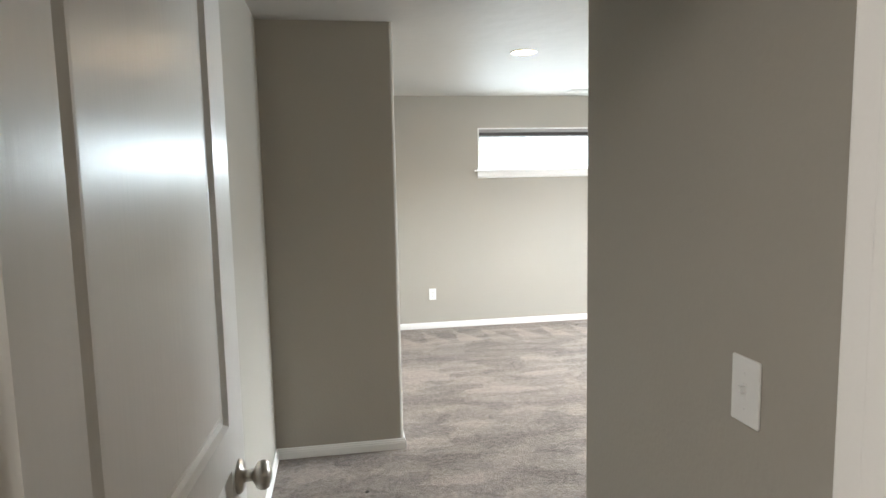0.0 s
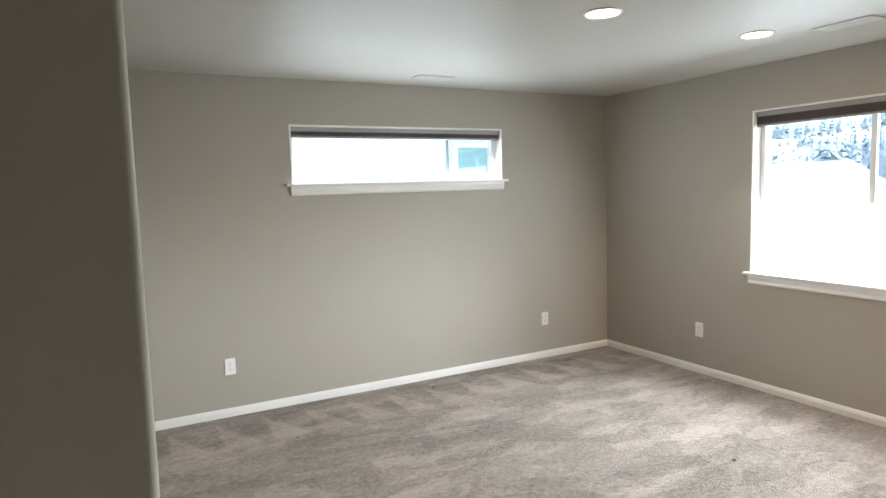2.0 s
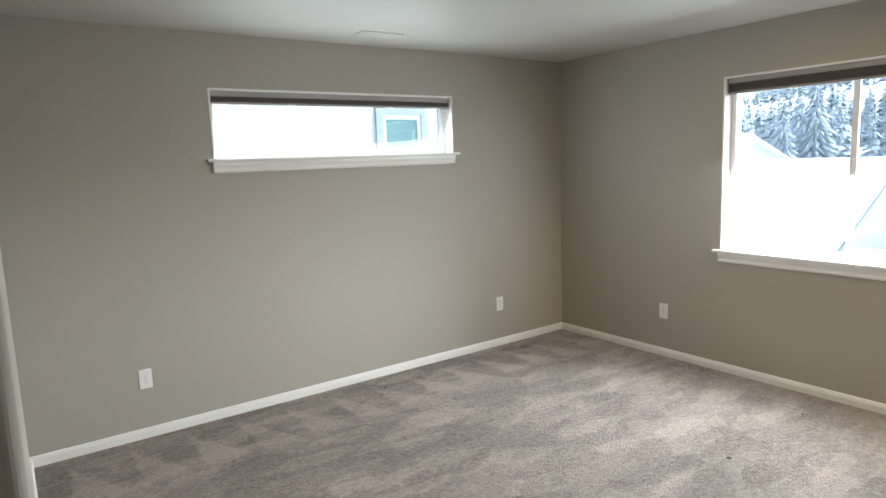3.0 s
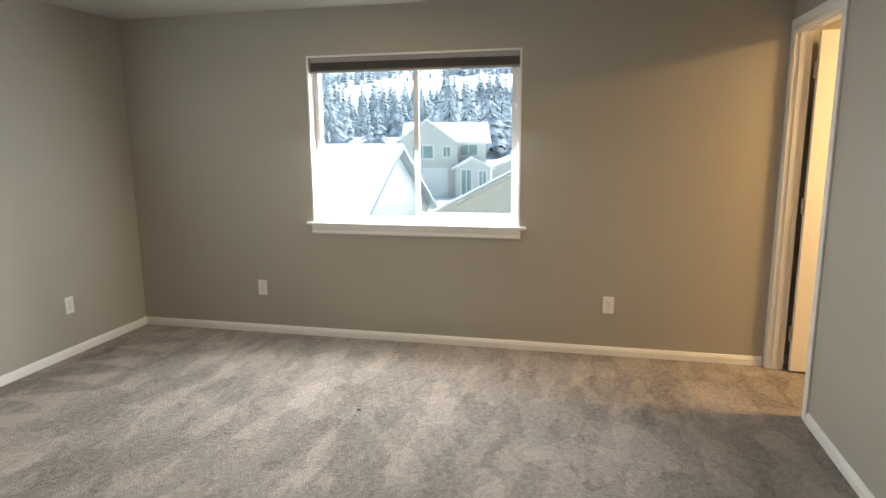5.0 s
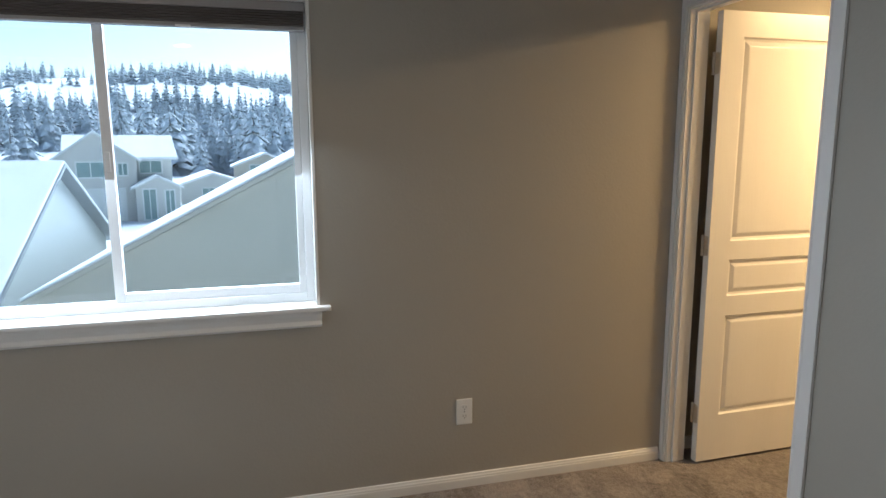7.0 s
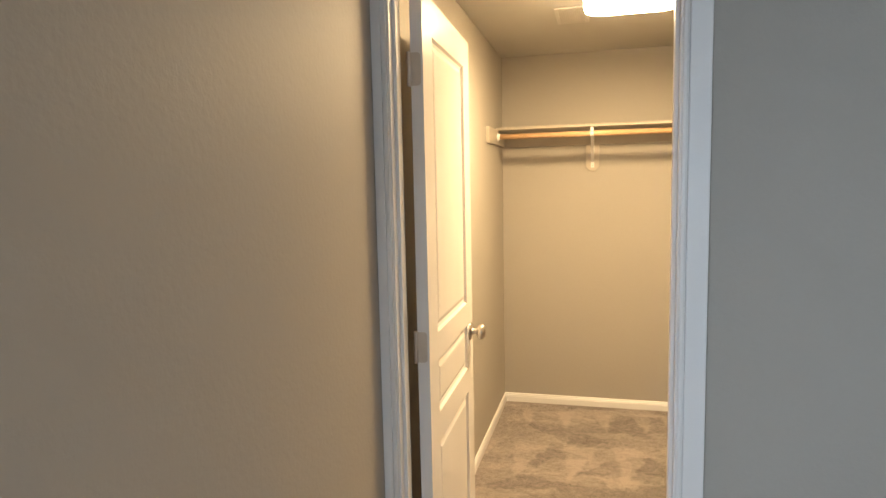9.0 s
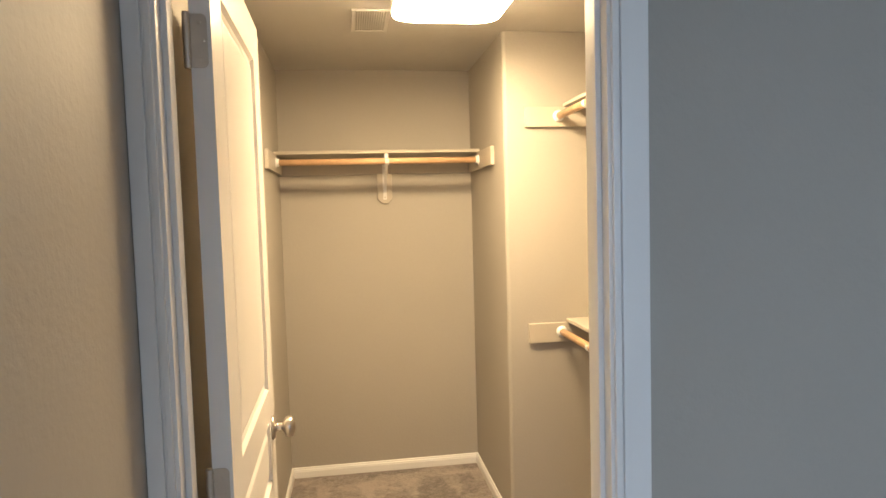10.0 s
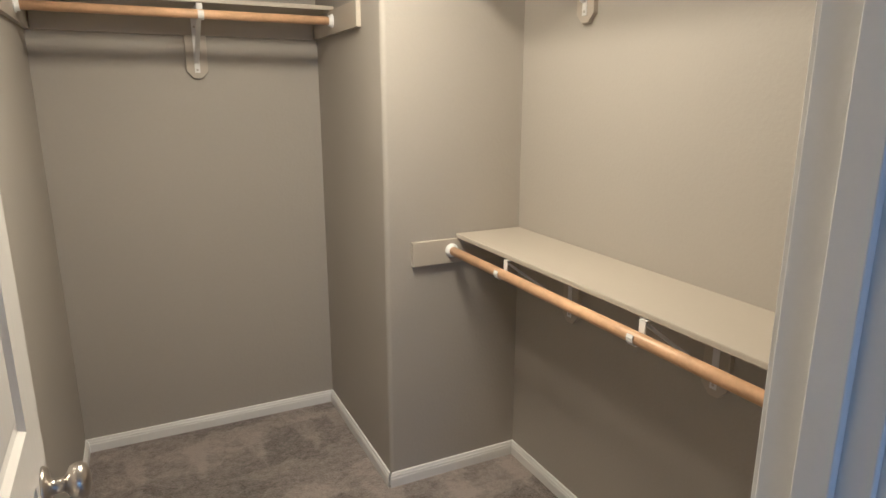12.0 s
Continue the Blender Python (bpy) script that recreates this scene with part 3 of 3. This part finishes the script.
def register(m, w, l, louvres, label):
    """A ceiling register: local x across w, y along l, hanging below z 0."""
    e = empty_thing("ceiling_vent", m)
    bm = bmesh.new()
    b = 0.018
    for q in ((-w / 2, -w / 2 + b, -l / 2, l / 2), (w / 2 - b, w / 2, -l / 2, l / 2), (-w / 2 + b, w / 2 - b, -l / 2, -l / 2 + b), (-w / 2 + b, w / 2 - b, l / 2 - b, l / 2)):
        cube(bm, *q, -0.007, 0)
    put("frame", bm, VENTP, e, bevel=0.002)
    bm = bmesh.new()
    cube(bm, -w / 2 + b, w / 2 - b, -l / 2 + b, l / 2 - b, -0.0015, -0.0005)
    put("duct_opening", bm, SLOT, e)
    for i in range(louvres):
        bm = bmesh.new()
        x = -w / 2 + b + (i + 0.5) * (w - 2 * b) / louvres
        v = [bm.verts.new(p) for p in ((x - 0.005, -l / 2 + b, -0.002), (x + 0.005, -l / 2 + b, -0.007), (x + 0.005, l / 2 - b, -0.007), (x - 0.005, l / 2 - b, -0.002), (x - 0.004, -l / 2 + b, -0.0012), (x + 0.006, -l / 2 + b, -0.0062), (x + 0.006, l / 2 - b, -0.0062), (x - 0.004, l / 2 - b, -0.0012))]
        for f in ((0, 1, 2, 3), (7, 6, 5, 4), (0, 4, 5, 1), (1, 5, 6, 2), (2, 6, 7, 3), (3, 7, 4, 0)):
            bm.faces.new([v[k] for k in f])
        put("louvre", bm, VENTP, e)
    return tagged(e, label, "vent")


register(pose(2.22, 3.83, H, 0, 0, 90), 0.13, 0.29, 6, "white louvred ceiling supply vent")
register(pose(3.59, 1.715, H), 0.14, 0.30, 6, "white louvred ceiling supply vent")
register(pose(3.765, -2.07, H), 0.16, 0.30, 13, "white ceiling vent beside the closet lamp")

# closet lamp: a soft-cornered square diffuser on a base plate
e = empty_thing("closet_ceiling_lamp", pose(3.49, -1.62, H))
bm = bmesh.new()
prism(bm, round_plan([(-0.21, -0.21), (0.21, -0.21), (0.21, 0.21), (-0.21, 0.21)], {0: 0.075, 1: 0.075, 2: 0.075, 3: 0.075}), -0.066, 0)
put("base_pan", bm, PLASTIC, e, bevel=0.003)
bm = bmesh.new()
prev = None
for hw, z in ((0.205, -0.0665), (0.207, -0.070), (0.204, -0.078), (0.190, -0.084), (0.14, -0.088), (0.07, -0.090)):
    r = min(0.075, hw * 0.6)
    ring = [bm.verts.new((p[0], p[1], z)) for p in round_plan([(-hw, -hw), (hw, -hw), (hw, hw), (-hw, hw)], {0: r, 1: r, 2: r, 3: r})]
    if prev:
        for k in range(len(ring)):
            bm.faces.new((prev[k], prev[(k + 1) % len(ring)], ring[(k + 1) % len(ring)], ring[k])).smooth = True
    prev = ring
bm.faces.new(prev)
tagged(put("diffuser", bm, CLOSETGLOW, e), "warm glowing soft-cornered diffuser")
tagged(e, "square soft-cornered flush ceiling lamp, glowing warm white", "ceiling light")
hall_lamp = copy_thing(e, pose(-0.75, -2.25, H))
hall_lamp.name = "hall_ceiling_lamp"
for part in hall_lamp.children:
    if part.name.startswith("diffuser"):
        part.data = part.data.copy()
        part.data.materials[0] = HALLGLOW


# ---- closet shelves ----
def closet_shelf(name, m, length, cleat_l, cleat_r, brackets, label):
    """A painted shelf on cleats with a wooden rod and steel brackets. Local x along the wall, y out of it, z 0 at the top of the cleats."""
    e = empty_thing(name, m)
    D, C = 0.282, 0.092
    bm = bmesh.new()
    cube(bm, 0.002, length - 0.002, 0.001, D, 0.0005, 0.0175)
    put("board", bm, SHELFP, e, bevel=0.003)
    bm = bmesh.new()
    cube(bm, 0.019, length - 0.019, 0.0, 0.018, -C, 0)
    put("back_cleat", bm, SHELFP, e, bevel=0.002)
    for x0, x1, dep in ((0.0, 0.018, cleat_l), (length - 0.018, length, cleat_r)):
        bm = bmesh.new()
        cube(bm, x0, x1, 0.0, dep, -C, 0)
        put("side_cleat", bm, SHELFP, e, bevel=0.002)
    ry, rz = D + 0.026, -0.043
    bm = bmesh.new()
    lathe(bm, [(0, 0.019), (0.0165, 0.019), (0.0165, length - 0.019), (0, length - 0.019)], Matrix.Translation((0, ry, rz)) @ Matrix.Rotation(radians(90), 4, "Y"), 20)
    tagged(put("rod", bm, DOWEL, e), "round pale wooden hanging rod")
    for x, s in ((0.018, 1), (length - 0.018, -1)):
        bm = bmesh.new()
        lathe(bm, [(0, 0), (0.027, 0), (0.027, 0.004), (0.021, 0.006), (0.021, 0.015), (0.017, 0.016), (0, 0.016)], Matrix.Translation((x, ry, rz)) @ Matrix.Rotation(radians(90 * s), 4, "Y"), 20)
        tagged(put("rod_socket", bm, PLASTIC, e), "white plastic rod socket")
    for bx in brackets:
        bm = bmesh.new()
        hw, zb = 0.042, -0.262
        pts = [(-hw, -C), (hw, -C), (hw, zb + 0.028), (hw - 0.026, zb), (-hw + 0.026, zb), (-hw, zb + 0.028)]
        lo = [bm.verts.new((bx + p[0], 0.0, p[1])) for p in pts]
        hi = [bm.verts.new((bx + p[0], 0.017, p[1])) for p in pts]
        bm.faces.new(lo)
        bm.faces.new(list(reversed(hi)))
        for k in range(len(pts)):
            bm.faces.new((lo[k], lo[(k + 1) % len(pts)], hi[(k + 1) % len(pts)], hi[k]))
        put("bracket_block", bm, SHELFP, e, bevel=0.002)
        bm = bmesh.new()
        g = 0.0105
        cube(bm, bx - g, bx + g, 0.0182, 0.0205, zb + 0.022, -0.002)
        cube(bm, bx - g, bx + g, 0.0205, ry - 0.019, -0.0045, -0.0015)
        # brace from the foot to the front
        a, b = Vector((bx, 0.022, zb + 0.062)), Vector((bx, ry - 0.028, -0.012))
        d = (b - a).normalized()
        nrm = Vector((0, -d.z, d.y)) * 0.0035
        gx = Vector((g * 0.8, 0, 0))
        v = [bm.verts.new(p + sx * gx + sn * nrm) for p in (a, b) for sx, sn in ((-1, -1), (1, -1), (1, 1), (-1, 1))]
        for f in ((0, 1, 2, 3), (7, 6, 5, 4), (0, 4, 5, 1), (1, 5, 6, 2), (2, 6, 7, 3), (3, 7, 4, 0)):
            bm.faces.new([v[k] for k in f])
        # hook round the rod
        cube(bm, bx - g, bx + g, ry - 0.022, ry - 0.019, -0.043, -0.003)
        prev = None
        for k in range(9):
            t = radians(180 + 215 * k / 8)
            c, s_ = math.cos(t), math.sin(t)
            ring = [bm.verts.new((bx + sx, ry + r * c, rz + r * s_)) for r in (0.0175, 0.0205) for sx in (-g, g)]
            if prev:
                for i, j in ((0, 1), (1, 3), (3, 2), (2, 0)):
                    bm.faces.new((prev[i], prev[j], ring[j], ring[i]))
            else:
                bm.faces.new((ring[0], ring[1], ring[3], ring[2]))
            prev = ring
        bm.faces.new((prev[0], prev[2], prev[3], prev[1]))
        for zz in (zb + 0.034, -0.06):
            lathe(bm, [(0.0048, 0.0), (0.004, 0.0018), (0, 0.0022)], Matrix.Translation((bx, 0.0205, zz)) @ Matrix.Rotation(radians(-90), 4, "X"), 10, 1)
        tagged(put("bracket", bm, [WHITEMETAL, NICKEL], e), "white steel shelf-and-rod bracket")
    return tagged(e, label, "closet shelf", "closet shelves")


SH = "greige painted closet shelf with wooden rod and white brackets"
closet_shelf("closet_shelf", pose(JX, CYS, 1.842), CXE - JX, 0.608, 0.608, [3.676 - JX], SH)
LW = CY - JY
for z in (0.986, 1.995):
    closet_shelf("closet_shelf", pose(CXW, CY, z, 0, 0, -90), LW, 0.466, 0.466, [CY + 1.20, CY + 1.825], SH)

# ---- lint on the carpet ----
for x, y, a, r in ((3.85, 1.96, 20, 0.009), (3.035, 1.94, 75, 0.012), (2.216, 3.975, 130, 0.010), (1.04, 3.56, 10, 0.009), (-0.072, 0.907, 50, 0.011)):
    bm = bmesh.new()
    bmesh.ops.create_icosphere(bm, subdivisions=1, radius=r)
    for v in bm.verts:
        v.co *= 0.7 + 0.6 * noise.random()
        v.co.z *= 0.35
    ob = tagged(put("lint", bm, SLOT), "small dark fleck of lint on the carpet", "lint", "carpet lint")
    ob.matrix_world = pose(x, y, 0.003, 0, 0, a)

# ---- outdoors ----
GZ = -3.1


def ground_height(x, y):
    d = math.hypot(x, y)
    if x < 0 or d < 105:
        return GZ
    t = min(max((d - 105) / 290, 0), 1)
    s = t * t * (3 - 2 * t)
    side = 1 + 0.25 * math.sin(math.atan2(y, x) * 6.0 + 0.6)
    return GZ + 34 * s * side * min(1, x / 60) + 1.2 * noise.noise((x * 0.02, y * 0.02, 0)) * min(t * 4, 1)


bm = bmesh.new()
coords = sorted({*(-600, -250, -100, 0, 40, 80), *range(100, 480, 20), *(520, 600, 800, 1200)})
ycoords = sorted({*(-1200, -700, -400), *range(-300, 420, 20), *(500, 700, 1200)})
grid = [[bm.verts.new((x, y, ground_height(x, y))) for y in ycoords] for x in coords]
for i in range(len(coords) - 1):
    for j in range(len(ycoords) - 1):
        bm.faces.new((grid[i][j], grid[i + 1][j], grid[i + 1][j + 1], grid[i][j + 1])).smooth = True
structure(put("ground", bm, HILLSNOW), "snow-covered ground rising to a far hill", "ground")


def gable_house(name, m, length, width, eave, rise, siding, label, over=0.35, windows=(), doors=(), snow=0.16, edge=None):
    """A gabled house: local x along the ridge (gables at both ends), y across, z 0 on the ground."""
    e = empty_thing(name, m)
    bm = bmesh.new()
    hl, hw = length / 2, width / 2
    a = [bm.verts.new(p) for p in ((-hl, -hw, 0), (-hl, hw, 0), (-hl, hw, eave), (-hl, 0, eave + rise), (-hl, -hw, eave))]
    b = [bm.verts.new((hl, v.co.y, v.co.z)) for v in a]
    bm.faces.new(a)
    bm.faces.new(list(reversed(b)))
    for k in range(5):
        bm.faces.new((a[k], b[k], b[(k + 1) % 5], a[(k + 1) % 5]))
    put("wall", bm, siding, e)
    sl = rise / hw
    for s in (-1, 1):
        for nm, t0, t1, mat, o in (("roof", 0.01, 0.09, edge or FASCIA, over), ("snow_cover", 0.094, 0.094 + snow, SNOW, over - 0.02)):
            bm = bmesh.new()
            yo = hw + o
            n = 10
            pts = [(s * 0.003, eave + rise + t0), (s * yo, eave - o * sl + t0), (s * yo, eave - o * sl + t1), (s * 0.003, eave + rise + t1)]
            lo = [bm.verts.new((-hl - o, p[0], p[1])) for p in pts]
            hi = [bm.verts.new((hl + o, p[0], p[1])) for p in pts]
            bm.faces.new(lo)
            bm.faces.new(list(reversed(hi)))
            for k in range(4):
                bm.faces.new((lo[k], lo[(k + 1) % 4], hi[(k + 1) % 4], hi[k]))
            put(nm, bm, mat, e, bevel=0.05 if nm == "snow_cover" else 0.0)
    for face, u, z, w, h in windows:
        house_window(e, face, u, z, w, h, hl, hw)
    for face, u, z, w, h in doors:
        house_window(e, face, u, z, w, h, hl, hw, True)
    return tagged(e, label, "house")


def house_window(e, face, u, z, w, h, hl, hw, door=False):
    """A framed pane on one face of a house: 'a' gable at -x, 'b' at +x, 'l' side at -y, 'r' at +y."""
    mm = {"a": Matrix.Translation((-hl, u, z)) @ Matrix.Rotation(radians(-90), 4, "Z"), "b": Matrix.Translation((hl, u, z)) @ Matrix.Rotation(radians(90), 4, "Z"),
          "l": Matrix.Translation((u, -hw, z)), "r": Matrix.Translation((u, hw, z)) @ Matrix.Rotation(radians(180), 4, "Z")}[face]
    bm = bmesh.new()
    t = 0.09
    for q in ((-w / 2 - t, w / 2 + t, h / 2, h / 2 + t), (-w / 2 - t, w / 2 + t, -h / 2 - t, -h / 2), (-w / 2 - t, -w / 2, -h / 2, h / 2), (w / 2, w / 2 + t, -h / 2, h / 2)):
        cube(bm, q[0], q[1], -0.05, 0.0, q[2], q[3])
    if not door:
        cube(bm, -0.03, 0.03, -0.035, 0, -h / 2, h / 2)
    bm.transform(mm)
    win = put("garage_door" if door else "window", bm, FASCIA, e)
    bm = bmesh.new()
    cube(bm, -w / 2, w / 2, -0.018, 0.0, -h / 2, h / 2)
    if door:
        for k in range(1, 4):
            cube(bm, -w / 2, w / 2, -0.026, -0.018, -h / 2 + k * h / 4 - 0.02, -h / 2 + k * h / 4 + 0.02)
    bm.transform(mm)
    put("panel" if door else "pane", bm, FASCIA if door else PANE, win)


# pale neighbour close to the north, whose wall fills the high window
e = empty_thing("neighbour_house", pose(4.0, 15.0, GZ))
bm = bmesh.new()
cube(bm, -11, 11, -5, 5, 0, 6.6)
z = 0.2
while z < 6.5:
    v = [bm.verts.new(p) for p in ((-11, -5.002, z + 0.19), (11, -5.002, z + 0.19), (11, -5.016, z), (-11, -5.016, z), (-11, -5.002, z - 0.001), (11, -5.002, z - 0.001))]
    bm.faces.new((v[0], v[1], v[2], v[3]))
    bm.faces.new((v[3], v[2], v[5], v[4]))
    z += 0.19
put("wall", bm, SIDING_PALE, e)
bm = bmesh.new()
cube(bm, -11.4, 11.4, -5.5, 5.5, 6.62, 6.85)
put("roof", bm, SNOW, e, bevel=0.05)
for cx in (2.2, -2.05):
    bm = bmesh.new()
    w, h, t, zc = 0.80, 0.62, 0.13, 5.16
    for q in ((-w / 2 - t, w / 2 + t, h / 2, h / 2 + t), (-w / 2 - t, w / 2 + t, -h / 2 - t, -h / 2), (-w / 2 - t, -w / 2, -h / 2, h / 2), (w / 2, w / 2 + t, -h / 2, h / 2)):
        cube(bm, cx + q[0], cx + q[1], -5.07, -5.0, zc + q[2], zc + q[3])
    win = tagged(put("window", bm, GREYTRIM, e), "grey-trimmed window")
    bm = bmesh.new()
    f = 0.07
    for q in ((-w / 2, w / 2, h / 2 - f, h / 2), (-w / 2, w / 2, -h / 2, -h / 2 + f), (-w / 2, -w / 2 + f, -h / 2 + f, h / 2 - f), (w / 2 - f, w / 2, -h / 2 + f, h / 2 - f)):
        cube(bm, cx + q[0], cx + q[1], -5.05, -5.0, zc + q[2], zc + q[3])
    put("frame", bm, FASCIA, win)
    bm = bmesh.new()
    cube(bm, cx - w / 2 + f, cx + w / 2 - f, -5.03, -5.0, zc - h / 2 + f, zc + h / 2 - f)
    put("pane", bm, PANE, win)
tagged(e, "pale-sided two-storey house with grey-trimmed windows", "house")

# snow-roofed house whose south gable shows; ridge runs north
gable_house("gabled_house", pose(18.2, 6.5 + 7.0, GZ - 0.35, 0, 0, 90), 14.0, 7.9, 2.37, 2.15, SIDING_GREY, "single-storey grey-green house with a thick snow roof", over=0.3,
            windows=(("a", 1.3, 1.35, 0.5, 1.0), ("a", -2.4, 1.2, 1.1, 0.55)), snow=0.10, edge=GREYTRIM)
# beige gable wall closest to the window; ridge runs east
gable_house("gabled_house", pose(12.6 + 6.0, 0.3, GZ - 0.25), 12.0, 9.9, 2.45, 2.55, SIDING_BEIGE, "beige-sided house gable with a snow-lined roof edge", over=0.12, snow=0.06, edge=SIDING_BEIGE)
# far two-storey house with a small front gable, garage and porch
far = pose(50, 12.2, GZ, 0, 0, 14)
gable_house("two_storey_house", far @ pose(0, 0, 0, 0, 0, 90), 6.0, 6.4, 4.05, 1.35, SIDING_FAR, "two-storey pale house with a snowy roof", over=0.4, snow=0.12,
            windows=(("r", -1.7, 3.45, 1.3, 0.75), ("b", 1.2, 3.4, 0.8, 0.9), ("r", -2.5, 1.3, 0.7, 1.1)))
gable_house("porch", far @ pose(-4.2, -1.9, 0), 2.0, 2.6, 2.15, 0.65, SIDING_FAR, "small gabled porch in front of the pale house", over=0.3, snow=0.10, windows=(("a", -0.7, 1.1, 0.5, 1.7), ("a", 0.5, 1.1, 0.7, 1.9)))
gable_house("front_gable", far @ pose(-3.6, 1.5, 0), 1.4, 4.6, 3.95, 1.65, SIDING_FAR, "projecting front gable of the pale house", over=0.3, snow=0.10, windows=(("a", 0.3, 3.35, 1.5, 0.9), ("a", -1.5, 3.35, 0.5, 0.7)), doors=(("a", 0, 1.1, 3.0, 2.0),))
gable_house("gabled_house", pose(62, 7.6, GZ, 0, 0, 10), 7, 5.2, 1.55, 0.9, SIDING_FAR, "far low house with a snowy roof", windows=(("a", 0.4, 0.95, 1.0, 0.7),))
gable_house("gabled_house", pose(76, 3.2, GZ, 0, 0, 4), 8, 6.6, 2.7, 1.3, SIDING_TAN, "far house with a snowy gable roof", windows=(("a", 1.0, 2.4, 1.2, 1.0),))
gable_house("gabled_house", pose(40, 26.5, GZ, 0, 0, 80), 10, 9, 3.4, 2.0, SIDING_PALE, "far house with a broad snowy roof", windows=(("l", 0.0, 1.6, 1.2, 1.0),))


def conifer(bm, x, y, z, h, r, rnd, tiers=11, limbs=9):
    """A spruce of ragged drooping tiers on a tapered trunk."""
    lathe(bm, [(0.022 * h, -0.5), (0.012 * h, h * 0.5), (0.002, h * 0.97)], Matrix.Translation((x, y, z)), 5, 1)
    for i in range(tiers):
        t = i / (tiers - 1)
        zz = z + h * (0.10 + 0.86 * t)
        rr = r * (1 - t) ** 0.85 + 0.04 * r
        n = limbs if t < 0.6 else limbs * 2 // 3
        for k in range(n):
            a = 2 * math.pi * (k + rnd.random()) / n
            q = rr * rnd.uniform(0.55, 1.15)
            w = q * rnd.uniform(0.28, 0.45) * 9 / limbs
            dz = -q * rnd.uniform(0.25, 0.6)
            c, s = math.cos(a), math.sin(a)
            up = h * 0.5 / tiers
            p0 = bm.verts.new((x, y, zz + up))
            p1 = bm.verts.new((x + c * q * 0.6 - s * w, y + s * q * 0.6 + c * w, zz + dz * 0.55))
            p2 = bm.verts.new((x + c * q, y + s * q, zz + dz))
            p3 = bm.verts.new((x + c * q * 0.6 + s * w, y + s * q * 0.6 - c * w, zz + dz * 0.55))
            p4 = bm.verts.new((x + c * q * 0.5, y + s * q * 0.5, zz + dz * 0.15 + up * 0.5))
            for f in ((p0, p1, p4), (p1, p2, p4), (p2, p3, p4), (p3, p0, p4)):
                bm.faces.new(f)


rnd = random.Random(7)
bm = bmesh.new()
for i in range(2500):
    b = rnd.uniform(-16, 46)
    near = i < 1150
    d = rnd.uniform(108, 235) if near else rnd.uniform(300, 430)
    # denser stands to the south, open snow between clumps elsewhere
    stand = noise.noise((b * 0.11, d * 0.018, 2.0)) + (0.35 if b < 13 else 0.0)
    if stand < (-0.02 if near else -0.02 if d < 375 else -0.45):
        continue
    x, y = d * math.cos(radians(b)), d * math.sin(radians(b))
    h = (rnd.uniform(5, 10.5) if rnd.random() < 0.75 else rnd.uniform(10, 14)) if near else rnd.uniform(4, 10)
    conifer(bm, x, y, ground_height(x, y) - 0.4, h, h * rnd.uniform(0.2, 0.34), rnd, 11 if near else 7)
tagged(put("far_conifer_wood", bm, [HAZED_CONIFER, BARK]), "snow-dusted conifer wood on the far slope", "trees", kind="stuff")
for x, y, h in ((74, 33, 13.6), (79, 37, 12.0), (88.6, 20.5, 13.4), (70, 34.5, 10.5)):
    bm = bmesh.new()
    conifer(bm, 0, 0, 0, h, h * 0.24, rnd, 26, 20)
    ob = tagged(put("conifer", bm, [HAZED_CONIFER, BARK]), "tall dark conifer dusted with snow", "tree", "tall conifers")
    ob.location = (x, y, GZ)
